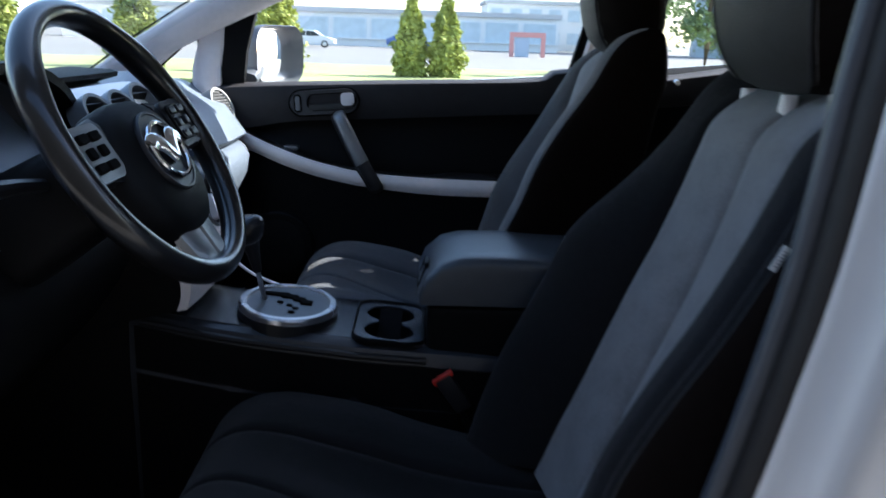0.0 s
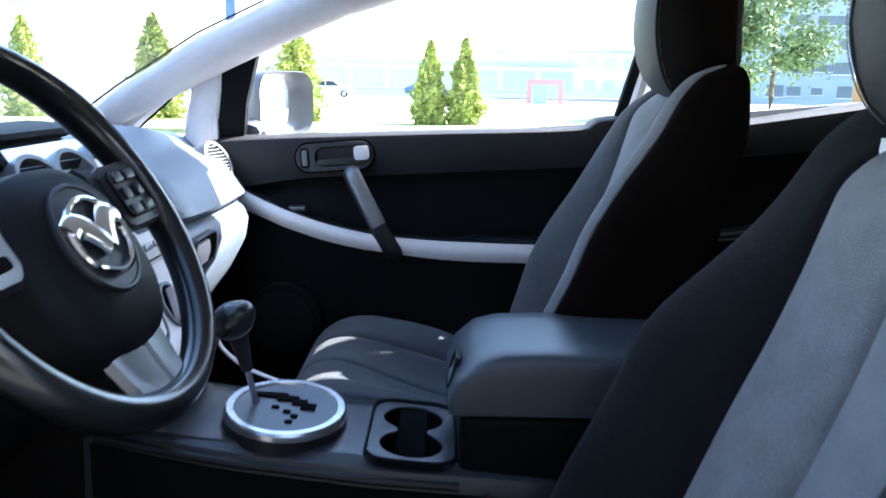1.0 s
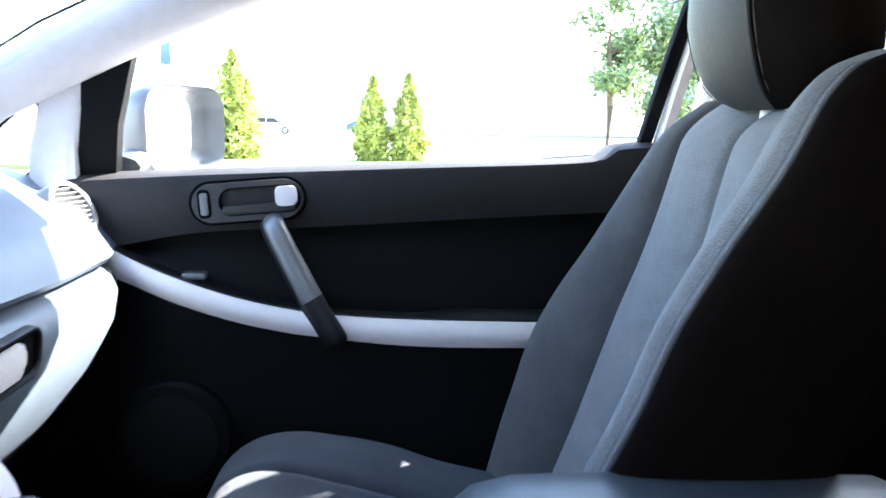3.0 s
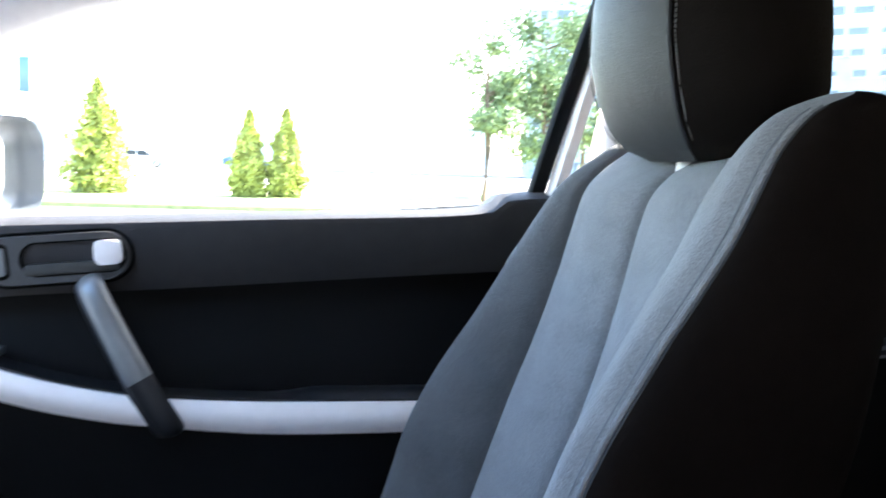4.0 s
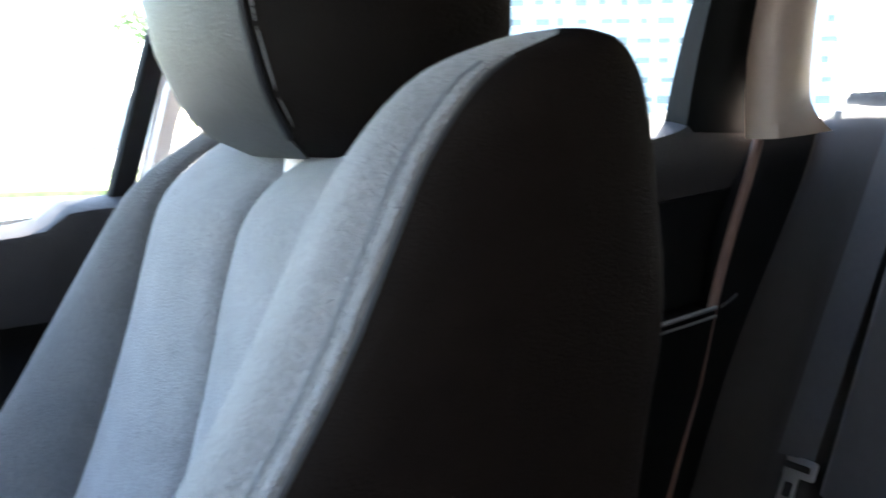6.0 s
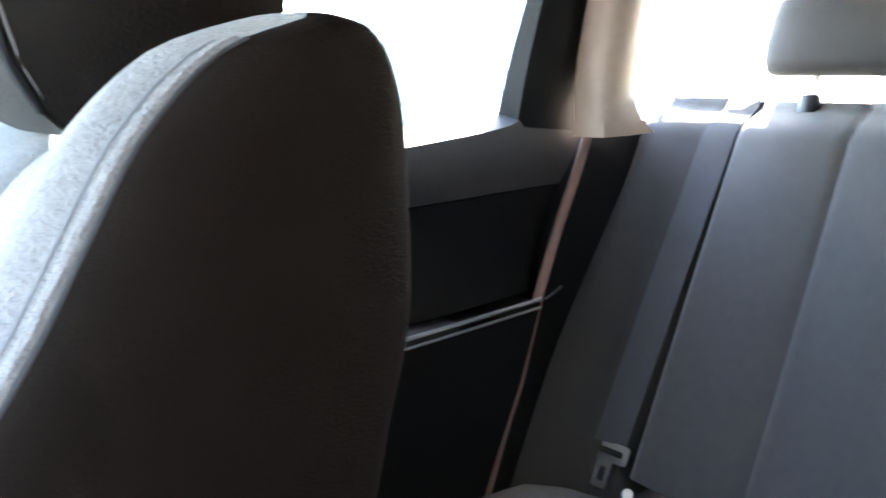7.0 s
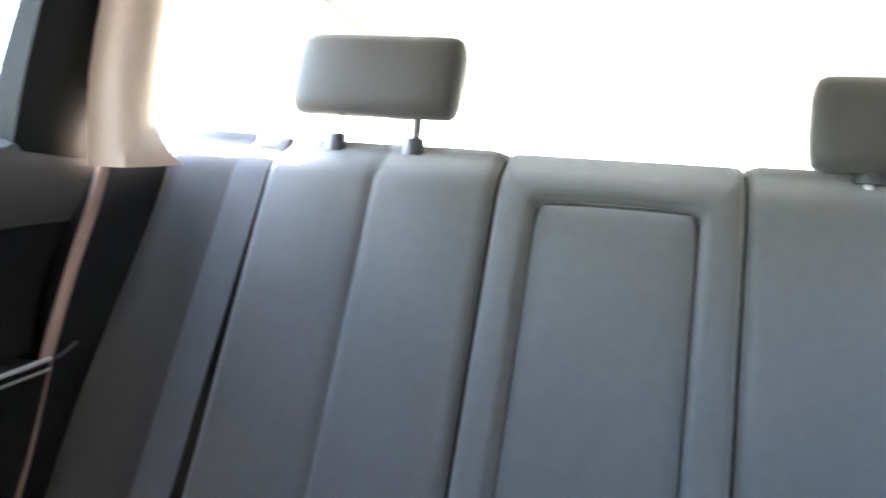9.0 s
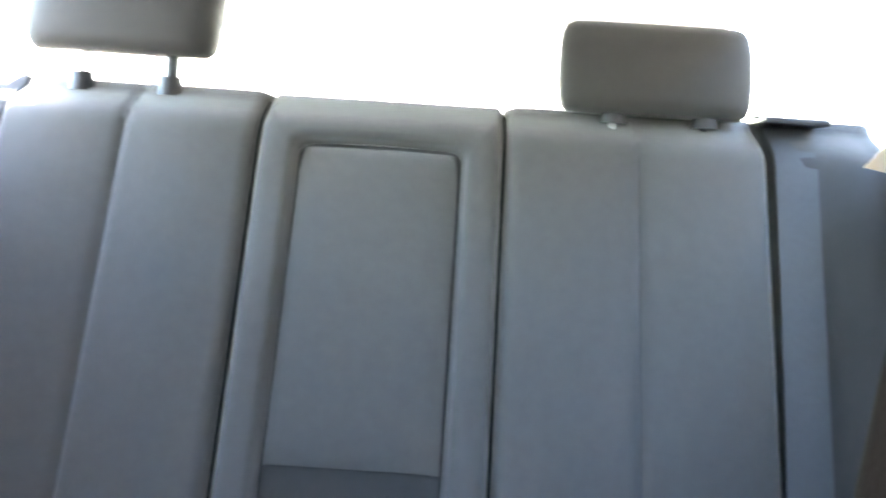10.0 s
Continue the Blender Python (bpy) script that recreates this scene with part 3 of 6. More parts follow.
for s, x1 in ((1, -0.66), (-1, -0.80)):
    solo("wall_kick", box(-1.12, x1, min(s * 0.70, s * 0.765), max(s * 0.70, s * 0.765), ZF - 0.06, 1.02), PLASTIC, "black kick panel beside the footwell", "kick panel", kind="structure")
# driver's doorway: sill, rubber seal, silver door pillar
PILLAR_X = soft(((0.40, -0.010), (0.55, 0.025), (0.70, 0.062), (0.847, 0.098), (0.934, 0.117), (1.003, 0.131), (1.069, 0.140), (1.131, 0.147), (1.208, 0.157), (1.43, 0.188)))
SEAL_GREY = material("grey_blue_door_seal", (0.045, 0.050, 0.060), 0.35, vary=0.15, scale=40, bump=0.1)
FLANGE = material("brown_black_door_flange", (0.016, 0.013, 0.012), 0.5, vary=0.15, scale=40, spec=0.3)
seal_path = [Vector((PILLAR_X(z), -0.772, z)) for z in spread(1.43, 0.50, 32)] + smooth_path([(-0.02, -0.772, 0.44), (-0.12, -0.775, 0.41), (-0.6, -0.775, 0.41)], 6)
solo("trim", tube(seal_path, 0.009, 12), SEAL_GREY, "grey rubber seal round the driver's doorway", "door seal", kind="structure")
pil = spread(1.43, 0.40, 26)
solo("trim", loft([[(PILLAR_X(z) + dx_, dy_, z) for dx_, dy_ in ((0.002, -0.752), (0.004, -0.784), (0.009, -0.794), (0.016, -0.7985), (0.030, -0.776), (0.030, -0.752))] for z in pil]), FLANGE, "dark flange between seal and door pillar", "door pillar", kind="structure", angle=50)
solo("trim", loft([[(PILLAR_X(z) + dx_, dy_, z) for dx_, dy_ in ((0.0165, -0.800), (0.020, -0.8045), (0.025, -0.808), (0.034, -0.816), (0.044, -0.828), (0.052, -0.839), (0.058, -0.842), (0.066, -0.8425), (0.125, -0.846), (0.125, -0.72), (0.034, -0.70), (0.034, -0.778))] for z in pil]), BODY, "silver painted door pillar of the open driver's doorway", "door pillar", kind="structure", angle=50)
solo("trim", box(-0.95, 0.25, -0.80, -0.70, 0.30, 0.40, 0.02, 3), PLASTIC, "black plastic covered door sill of the driver's doorway", "door sill", kind="structure")


def pane(name, corners, label, thick=0.004):
    c = [Vector(p) for p in corners]
    nrm = (c[1] - c[0]).cross(c[2] - c[0]).normalized() * thick
    bm = bmesh.new()
    a, b = [bm.verts.new(p) for p in c], [bm.verts.new(p + nrm) for p in c]
    bm.faces.new(a[::-1])
    bm.faces.new(b)
    for i in range(len(c)):
        j = (i + 1) % len(c)
        bm.faces.new((a[i], a[j], b[j], b[i]))
    ob = solo(name, bm, GLASS, label, "window glass", kind="structure", smooth=False)
    ob.visible_shadow = False
    return ob


pane("window_1", [(-0.99, -0.62, 1.03), (-0.99, 0.62, 1.03), (-0.40, 0.58, 1.385), (-0.40, -0.58, 1.385)], "clear raked windscreen glass")
pane("window_2", [(-0.60, 0.735, 1.035), (0.205, 0.722, 1.075), (0.302, 0.65, 1.475), (-0.10, 0.655, 1.44), (-0.26, 0.665, 1.40)], "clear front door window glass, closed")
pane("window_3", [(0.39, 0.725, 1.085), (0.965, 0.712, 1.18), (0.94, 0.60, 1.48), (0.45, 0.645, 1.48)], "clear rear door window glass, closed")
pane("window_4", [(-0.845, 0.685, 1.036), (-0.725, 0.705, 1.036), (-0.70, 0.70, 1.165)], "small clear triangular fixed window")
pane("window_5", [(2.32, -0.62, 1.06), (2.32, 0.62, 1.06), (2.08, 0.52, 1.44), (2.08, -0.52, 1.44)], "clear tailgate window glass")
pane("window_6", [(1.2, 0.67, 1.21), (2.12, 0.67, 1.14), (1.98, 0.57, 1.43), (1.08, 0.575, 1.485)], "clear rear quarter window glass")
pane("window_7", [(0.39, -0.725, 1.085), (0.965, -0.712, 1.18), (0.94, -0.60, 1.48), (0.45, -0.645, 1.48)], "clear rear door window glass on the driver's side")
pane("window_8", [(1.2, -0.67, 1.21), (2.12, -0.67, 1.14), (1.98, -0.57, 1.43), (1.08, -0.575, 1.485)], "clear rear quarter window glass on the driver's side")
def tri_frame(s, text):
    """Pale trim round the small fixed window, closing it to the pillar."""
    inner_ = [(-0.845, 1.040), (-0.79, 1.036), (-0.735, 1.038), (-0.722, 1.050), (-0.712, 1.100), (-0.707, 1.145), (-0.714, 1.156), (-0.724, 1.152), (-0.765, 1.114), (-0.81, 1.074)]
    outer_ = [(-0.97, 1.000), (-0.79, 0.995), (-0.70, 0.995), (-0.655, 1.03), (-0.655, 1.10), (-0.652, 1.17), (-0.66, 1.225), (-0.70, 1.20), (-0.77, 1.155), (-0.85, 1.100)]
    yy = lambda x, d: s * (0.690 + 0.06 * (x + 0.72) + d)  # noqa: E731
    rings_ = [[(x, yy(x, -0.004), z) for x, z in outer_], [(x, yy(x, -0.006), z) for x, z in outer_]]
    mid = [((x * 0.82 + X * 0.18), (z * 0.82 + Z * 0.18)) for (x, z), (X, Z) in zip(inner_, outer_)]
    rings_ += [[(x, yy(x, -0.006), z) for x, z in mid], [(x, yy(x, 0.010), z) for x, z in inner_], [(x, yy(x, 0.016), z) for x, z in outer_]]
    rings_.append(rings_[0])
    bm = loft(rings_, caps=False)
    bmesh.ops.remove_doubles(bm, verts=bm.verts, dist=1e-6)
    solo("trim", bm, TRIM_LIGHT, text, "window trim", kind="structure", angle=40)
    solo("trim", tube([(x, yy(x, 0.009), z) for x, z in inner_], 0.0028, 8, closed=True, up=(0, 1, 0)), RUBBER, "thin black seal round the small fixed window", "window seal", kind="structure")


tri_frame(1, "pale trim round the small fixed window")

# ---- front passenger door ----
SILL = ((-0.70, 1.040), (-0.6, 1.050), (-0.2, 1.069), (0.11, 1.083), (0.16, 1.104), (0.22, 1.110))
CREASE = ((-0.70, 0.928), (-0.62, 0.935), (-0.478, 0.96), (-0.277, 0.972), (0.012, 0.99), (0.25, 1.003))
STRIP_T = ((-0.66, 0.965), (-0.598, 0.935), (-0.51, 0.899), (-0.424, 0.870), (-0.34, 0.851), (-0.271, 0.842), (-0.113, 0.834), (0.25, 0.829))
STRIP_B = ((-0.66, 0.915), (-0.567, 0.884), (-0.5, 0.858), (-0.426, 0.834), (-0.36, 0.819), (-0.295, 0.809), (-0.114, 0.793), (0.25, 0.792))


sill, crease, strip_t, strip_b = soft(SILL), soft(CREASE), soft(STRIP_T), soft(STRIP_B)
US = spread(-0.672, 0.22, 46)
door = thing("door_passenger", (-0.2, 0.74, 0.4), "closed charcoal passenger door with a curved silver strip", "car door")


def strip_y(u):
    return 0.647 + 0.034 * ease(-0.50, -0.68, u)


def pad_y(v):
    """The padded upper roll, from its crease (v = 0) to the window sill (v = 1)."""
    return 0.692 - 0.012 * math.sin(v * math.pi * 0.8) + 0.04 * ease(0.90, 1.0, v) - 0.006 * v


part("upper_pad", slab(lambda u, v: (u, pad_y(v), crease(u) + (sill(u) - crease(u)) * (v if v < 0.9 else 0.9 + 0.1 * math.sin((v - 0.9) / 0.1 * 1.57))),
                       lambda u, v: (u, 0.762, crease(u) + (sill(u) - crease(u)) * v - 0.004 * v), US, [0, 0.03, 0.08, 0.16, 0.28, 0.4, 0.52, 0.64, 0.75, 0.82, 0.88, 0.91, 0.93, 0.95, 0.97, 0.985, 1]), DOOR_PAD, door)
part("inset_panel", slab(lambda u, v: (u, 0.712 - 0.012 * math.cos(v * 3.14), strip_t(u) - 0.01 + (crease(u) - strip_t(u) + 0.008) * v),
                         lambda u, v: (u, 0.758, strip_t(u) - 0.01 + (crease(u) - strip_t(u) + 0.008) * v), [x for x in US if x > -0.62], spread(0, 1, 10)), PLASTIC, door)
part("armrest_ledge", slab(lambda u, v: (u, strip_y(u) + 0.004 + (0.703 - strip_y(u)) * v, strip_t(u) + 0.003 - 0.004 * v + 0.012 * ease(-0.16, -0.08, u) * math.sin(v * 3.0)),
                           lambda u, v: (u, strip_y(u) + 0.006 + (0.703 - strip_y(u)) * v, strip_t(u) - 0.02), US, spread(0, 1, 8)), PLASTIC_HARD, door)



part("trim_strip", slab(lambda u, v: (u, strip_y(u) - 0.007 * math.sin(v * math.pi), strip_b(u) + (strip_t(u) - strip_b(u)) * v),
                        lambda u, v: (u, strip_y(u) + 0.02, strip_b(u) + (strip_t(u) - strip_b(u)) * v), US, spread(0, 1, 9)), SILVER, door, "satin silver curved trim strip")
part("lower_panel", slab(lambda u, v: (u, strip_y(u) + 0.006 + 0.012 * (1 - v) + 0.004 * math.sin(v * 9), 0.38 + (strip_b(u) - 0.003 - 0.38) * v),
                         lambda u, v: (u, 0.762, 0.38 + (strip_b(u) - 0.003 - 0.38) * v), US, spread(0, 1, 14)), PLASTIC, door)
RECESS_BROWN = material("dark_brown_recess_plastic", (0.028, 0.020, 0.017), 0.6, vary=0.1)
# release handle in its surround
HY = Matrix.Translation((-0.401, 0.672, 1.011)) @ Matrix.Rotation(radians(-5), 4, "Y")
frame_pose = HY @ facing((0, 0, 0), (0, -1, 0))
surround = part("handle_surround", ring_plate(rounded(0.168, 0.060, 0.0295, 8), rounded(0.120, 0.041, 0.020, 8, cx=0.018), 0.02, frame_pose, 0.004), HANDLE_GREY, door)
part("outline", ring_plate(rounded(0.175, 0.067, 0.033, 8), rounded(0.1675, 0.0595, 0.0292, 8), 0.016, HY @ facing((0, 0.003, 0), (0, -1, 0)), 0.001), BLACK, surround)
part("inner_outline", ring_plate(rounded(0.122, 0.043, 0.021, 8, cx=0.018), rounded(0.117, 0.038, 0.0185, 8, cx=0.018), 0.012, HY @ facing((0, 0.0005, 0), (0, -1, 0))), BLACK, surround)
part("slider_slot", prism(rounded(0.019, 0.043, 0.007, 4, cx=-0.064), 0.003, HY @ facing((0, -0.0008, 0), (0, -1, 0))), BLACK, surround)
part("recess", prism(rounded(0.124, 0.045, 0.021, 8, cx=0.018), 0.012, HY @ facing((0, 0.012, 0), (0, -1, 0))), RECESS_BROWN, surround)
part("release_lever", prism(rounded(0.11, 0.014, 0.006, 4, cx=0.016, cy=-0.012), 0.012, HY @ facing((0, -0.002, 0), (0, -1, 0)), 0.003), LEATHER, surround)
part("lever_end", prism(rounded(0.032, 0.030, 0.007, 5, cx=0.058, cy=0.004), 0.014, HY @ facing((0, -0.006, 0), (0, -1, 0)), 0.004), SILVER, surround, "bright silver lever end")
part("lock_button", prism(rounded(0.012, 0.034, 0.004, 4, cx=-0.064), 0.006, HY @ facing((0, -0.003, 0), (0, -1, 0)), 0.002), GREYPAINT, surround, "grey lock slider")
# pull handle, a flattened slanting bar
pull = smooth_path([(-0.366, 0.690, 0.984), (-0.361, 0.664, 0.975), (-0.335, 0.652, 0.925), (-0.303, 0.640, 0.868), (-0.271, 0.636, 0.816), (-0.266, 0.652, 0.804)], 6)
rad = [0.0155 + 0.002 * math.sin(i / (len(pull) - 1) * 3.14) for i in range(len(pull))]
half = int(len(pull) * 0.60)
part("pull_handle", tube(pull[:half + 1], rad[:half + 1], 14, flat=0.7, up=(0, 1, 0)), GREYPAINT, door, "slanting dark silver pull handle")
part("pull_handle_foot", tube(pull[half:], [r * 0.985 for r in rad[half:]], 14, flat=0.7, up=(0, 1, 0)), PLASTIC_HARD, door, "black lower end of the pull handle")
part("pull_handle_back", tube([p + Vector((-0.006, 0.008, -0.004)) for p in pull], [r * 0.92 for r in rad], 12, flat=0.7, up=(0, 1, 0)), PLASTIC_HARD, door)
part("window_switch", box(-0.50, -0.465, 0.665, 0.69, 0.892, 0.902, 0.003), GREYPAINT, door, "small grey window switch")
speaker = part("speaker_bulge", prism(oval(0.09, 0.09, 32), 0.045, facing((-0.512, 0.636, 0.652), (0, -1, 0)), 0.014, 3), PLASTIC, door)
part("speaker_grille", prism(oval(0.07, 0.07, 28), 0.004, facing((-0.512, 0.6325, 0.652), (0, -1, 0)), 0.002), RUBBER, speaker)
bm = bmesh.new()
outline = [(-0.664, 1.035), (-0.603, 1.04), (-0.592, 1.12), (-0.558, 1.235), (-0.605, 1.222), (-0.640, 1.182), (-0.658, 1.11)]
a, b = [bm.verts.new((x, 0.708 - 0.18 * (z - 1.04), z)) for x, z in outline], [bm.verts.new((x, 0.735 - 0.18 * (z - 1.04), z)) for x, z in outline]
bm.faces.new(a), bm.faces.new(b[::-1])
for i in range(len(outline)):
    j = (i + 1) % len(outline)
    bm.faces.new((a[i], b[i], b[j], a[j]))
part("mirror_cover", bm, PLASTIC, door, "black triangular mirror cover")
part("window_frame", tube(smooth_path([(-0.66, 0.712, 1.045), (-0.635, 0.70, 1.17), (-0.565, 0.69, 1.252), (-0.40, 0.685, 1.345), (-0.24, 0.675, 1.405), (0.0, 0.66, 1.46), (0.3, 0.65, 1.482)], 6), 0.007, 8), RUBBER, door)
# outside mirror
mp = facing((-0.552, 0.955, 1.112), (0.90, -0.44, 0.0))
shell_rings = []
for z, kw, kh in ((-0.105, 0.45, 0.45), (-0.09, 0.70, 0.68), (-0.055, 0.92, 0.90), (-0.02, 1.0, 0.99), (-0.004, 1.0, 1.0), (0.0, 0.985, 0.98), (-0.003, 0.965, 0.955), (-0.038, 0.87, 0.88)):
    shell_rings.append([mp @ Vector((x, y, z)) for x, y in rounded(0.215 * kw, 0.158 * kh, 0.048 * min(kw, kh), 8)])
mir = part("door_mirror", loft(shell_rings), MIRROR_SHELL, door, "grey painted outside mirror", angle=50)
part("mirror_glass", prism(rounded(0.186, 0.138, 0.040, 8), 0.003, mp @ Matrix.Translation((0, 0, -0.035)), 0.001), MIRROR, mir)
part("mirror_foot", tube([(-0.61, 0.74, 1.055), (-0.615, 0.84, 1.058), (-0.625, 0.93, 1.075)], [0.035, 0.03, 0.03], 10, flat=0.5), MIRROR_SHELL, mir)

# ---- rear doors ----


def rear_door(s, name, label):
    sill_r = soft(((0.34, 1.085), (0.48, 1.103), (0.631, 1.127), (0.80, 1.156), (0.94, 1.184), (0.98, 1.203), (1.08, 1.215)))
    crease_r = soft(((0.34, 1.015), (0.633, 1.045), (1.017, 1.086), (1.1, 1.095)))
    line_r = soft(((0.34, 0.850), (0.588, 0.876), (0.8, 0.896), (1.019, 0.919), (1.1, 0.93)))
    end = soft(((0.38, 0.87), (0.67, 0.952), (0.80, 0.997), (0.93, 1.028), (1.043, 1.066), (1.1, 1.090), (1.16, 1.110), (1.20, 1.118)))
    d = thing(name, (0.7, s * 0.74, 0.4), label, "car door")
    us = spread(0, 1, 30)

    def at(z_of, y_of, back=False):
        def f(u, v):
            x0 = 0.345
            z = z_of(x0 + u * (1.05 - x0), v)
            x = x0 + u * (end(z) - x0)
            return (x, s * (0.762 if back else y_of(v)), z_of(x, v))
        return f
    zu = lambda x, v: crease_r(x) + (sill_r(x) - crease_r(x)) * v  # noqa: E731
    part("upper_pad", slab(at(zu, pad_y), at(zu, pad_y, True), us, [0, 0.05, 0.15, 0.3, 0.45, 0.6, 0.75, 0.84, 0.9, 0.93, 0.96, 0.98, 1]), DOOR_PAD, d)
    zm = lambda x, v: line_r(x) + 0.006 + (crease_r(x) - line_r(x) - 0.008) * v  # noqa: E731
    part("inset_panel", slab(at(zm, lambda v: 0.69 + 0.01 * math.sin(v * 3.1)), at(zm, pad_y, True), us, spread(0, 1, 8)), PLASTIC, d)
    zl = lambda x, v: 0.38 + (line_r(x) - 0.384) * v  # noqa: E731
    part("lower_panel", slab(at(zl, lambda v: 0.675 - 0.015 * v), at(zl, pad_y, True), us, spread(0, 1, 10)), PLASTIC, d)
    for k, (r, dz) in enumerate(((0.0032, 0.003), (0.0022, -0.010))):
        part("trim_line", tube([(x, s * 0.655, line_r(x) + dz) for x in spread(0.36, 1.02, 20)], r, 8), GREYPAINT, d, "thin bright trim line" if not k else "")
    part("armrest", slab(lambda u, v: (0.40 + 0.45 * u, s * (0.655 + 0.035 * v), line_r(0.40 + 0.45 * u) + 0.004 + 0.016 * math.sin(v * 3.14) * math.sin(u * 3.14)),
                         lambda u, v: (0.40 + 0.45 * u, s * (0.655 + 0.035 * v), line_r(0.40 + 0.45 * u) - 0.01), spread(0, 1, 14), spread(0, 1, 6)), PLASTIC_HARD, d)
    part("edge_trim", tube([(end(z) + 0.008, s * 0.672, z) for z in spread(0.45, 1.165, 24)], 0.008, 8), SEAL_RED, d, "brownish door edge seal")
    if s > 0:
        part("latch_knob", tube([(0.46, 0.690, 1.082), (0.46, 0.668, 1.085), (0.46, 0.662, 1.086)], [0.007, 0.009, 0.006], 12), CHROME, d, "small chrome lock knob")
    # fixed lining between door and bench
    lining = slab(lambda u, v: (end(0.40 + v * 0.79) + 0.018 + u * (1.34 - end(0.40 + v * 0.79)), s * (0.672 + 0.030 * u), 0.40 + v * (0.785 + 0.02 * u)),
                  lambda u, v: (end(0.40 + v * 0.79) + 0.018 + u * (1.34 - end(0.40 + v * 0.79)), s * 0.76, 0.40 + v * (0.785 + 0.02 * u)), spread(0, 1, 8), spread(0, 1, 20))
    solo("trim", lining, PLASTIC, "black side lining between rear door and bench", "side lining", kind="structure")
    solo("trim", tube([(1.028, s * 0.653, 0.922), (1.042, s * 0.650, 0.929), (1.060, s * 0.650, 0.938)], 0.0024, 8), PLASTIC_HARD, "thin bright trim line running on to the bench", "trim line", kind="structure")


rear_door(1, "rear_door_passenger", "closed rear door with charcoal pad and thin bright trim line")
rear_door(-1, "rear_door_driver", "closed rear door with charcoal pad on the driver's side")

# ---- dashboard ----
dash = thing("dashboard", (-0.75, 0, 0.7), "charcoal car dashboard with silver centre stack and round air vents", "dashboard")


def dash_ring(y):
    """The dashboard's section at y, from the windscreen over the top, down its face and back under."""
    e = ease(0.45, 0.70, abs(y)) if y > 0 else ease(0.5, 0.72, abs(y))
    top = 1.080 - 0.022 * e
    face = -0.595 + (0.02 * ease(0.15, 0.45, y) if y > 0 else 0) - 0.025 * ease(0.58, 0.69, abs(y)) - 0.10 * ease(0.26, 0.20, abs(y))
    return [(-1.03, y, top - 0.06), (-0.95, y, top - 0.012), (-0.86, y, top - 0.002), (-0.80, y, top), (-0.755, y, top - 0.003), (-0.725, y, top - 0.014),
            (-0.70 - 0.02 * ease(0.26, 0.20, abs(y)), y, top - 0.034), (face - 0.045, y, 1.0), (face - 0.018, y, 0.965), (face, y, 0.94), (face - 0.006, y, 0.932), (face - 0.03, y, 0.930),
            (face - 0.10, y, 0.925), (-1.03, y, 0.90)]


ys = spread(-0.69, 0.69, 57)
part("upper_pad", loft([dash_ring(y) for y in ys]), DASH_PAD, dash, angle=50)


def low_ring(y):
    face = -0.60 + (0.02 * ease(0.15, 0.45, y) if y > 0 else 0) - 0.035 * ease(0.55, 0.69, abs(y))
    d = 0.012 * ease(0.5, 0.69, y)
    return [(-1.0, y, 0.922), (face - 0.03, y, 0.924), (face - 0.006, y, 0.921), (face + 0.010, y, 0.910), (face + 0.018, y, 0.885 + d), (face + 0.012, y, 0.85 + d), (face - 0.02, y, 0.79), (face - 0.06, y, 0.735), (face - 0.10, y, 0.69), (-0.80, y, 0.665), (-1.0, y, 0.66)]


glove = part("glovebox_lid", loft([low_ring(y) for y in spread(0.155, 0.56, 22)]), DASH_PAD, dash, angle=50)
part("lower_end", loft([low_ring(y) for y in spread(0.562, 0.69, 10)]), DASH_PAD, dash, angle=50)
part("lower_driver_panel", loft([low_ring(y) for y in spread(-0.69, -0.14, 20)]), PLASTIC, dash, angle=50)
# unseen panel added below the glovebox to keep sun off the toe board
part("sun_block_panel", slab(lambda u, v: (-0.690 - 0.36 * v, u, 0.672 - 0.075 * ease(0, 0.25, v)), lambda u, v: (-0.690 - 0.36 * v, u, 0.684 - 0.04 * ease(0, 0.25, v)), spread(0.14, 0.69, 8), spread(0, 1, 10)), PLASTIC, dash)
gp = facing((-0.5545, 0.238, 0.889), (1, 0, -0.10))
part("latch_surround", ring_plate(rounded(0.126, 0.056, 0.020, 6), rounded(0.117, 0.047, 0.016, 6), 0.012, gp, 0.002), PLASTIC_HARD, glove)
part("latch_recess", prism(rounded(0.116, 0.048, 0.016, 6), 0.004, gp @ Matrix.Translation((0, 0, -0.006))), BLACK, glove)
part("latch", prism(rounded(0.074, 0.036, 0.012, 6, cx=-0.014), 0.010, gp @ Matrix.Translation((0, 0, 0.0005)), 0.004), SILVER, glove, "silver glovebox latch")

# display pod on top of the dashboard's middle
part("display_pod", loft([[(-0.90, y, 1.060), (-0.86, y, 1.092), (-0.80, y, 1.100), (-0.725, y, 1.098), (-0.712, y, 1.094), (-0.714, y, 1.086), (-0.74, y, 1.078), (-0.80, y, 1.060)] for y in spread(-0.20, 0.17, 12)]), PLASTIC, dash, angle=40)
# windscreen-side lip of the dashboard
part("screen_lip", tube([(-0.985, y, 1.035) for y in spread(-0.6, 0.6, 20)], 0.012, 8), PLASTIC, dash)


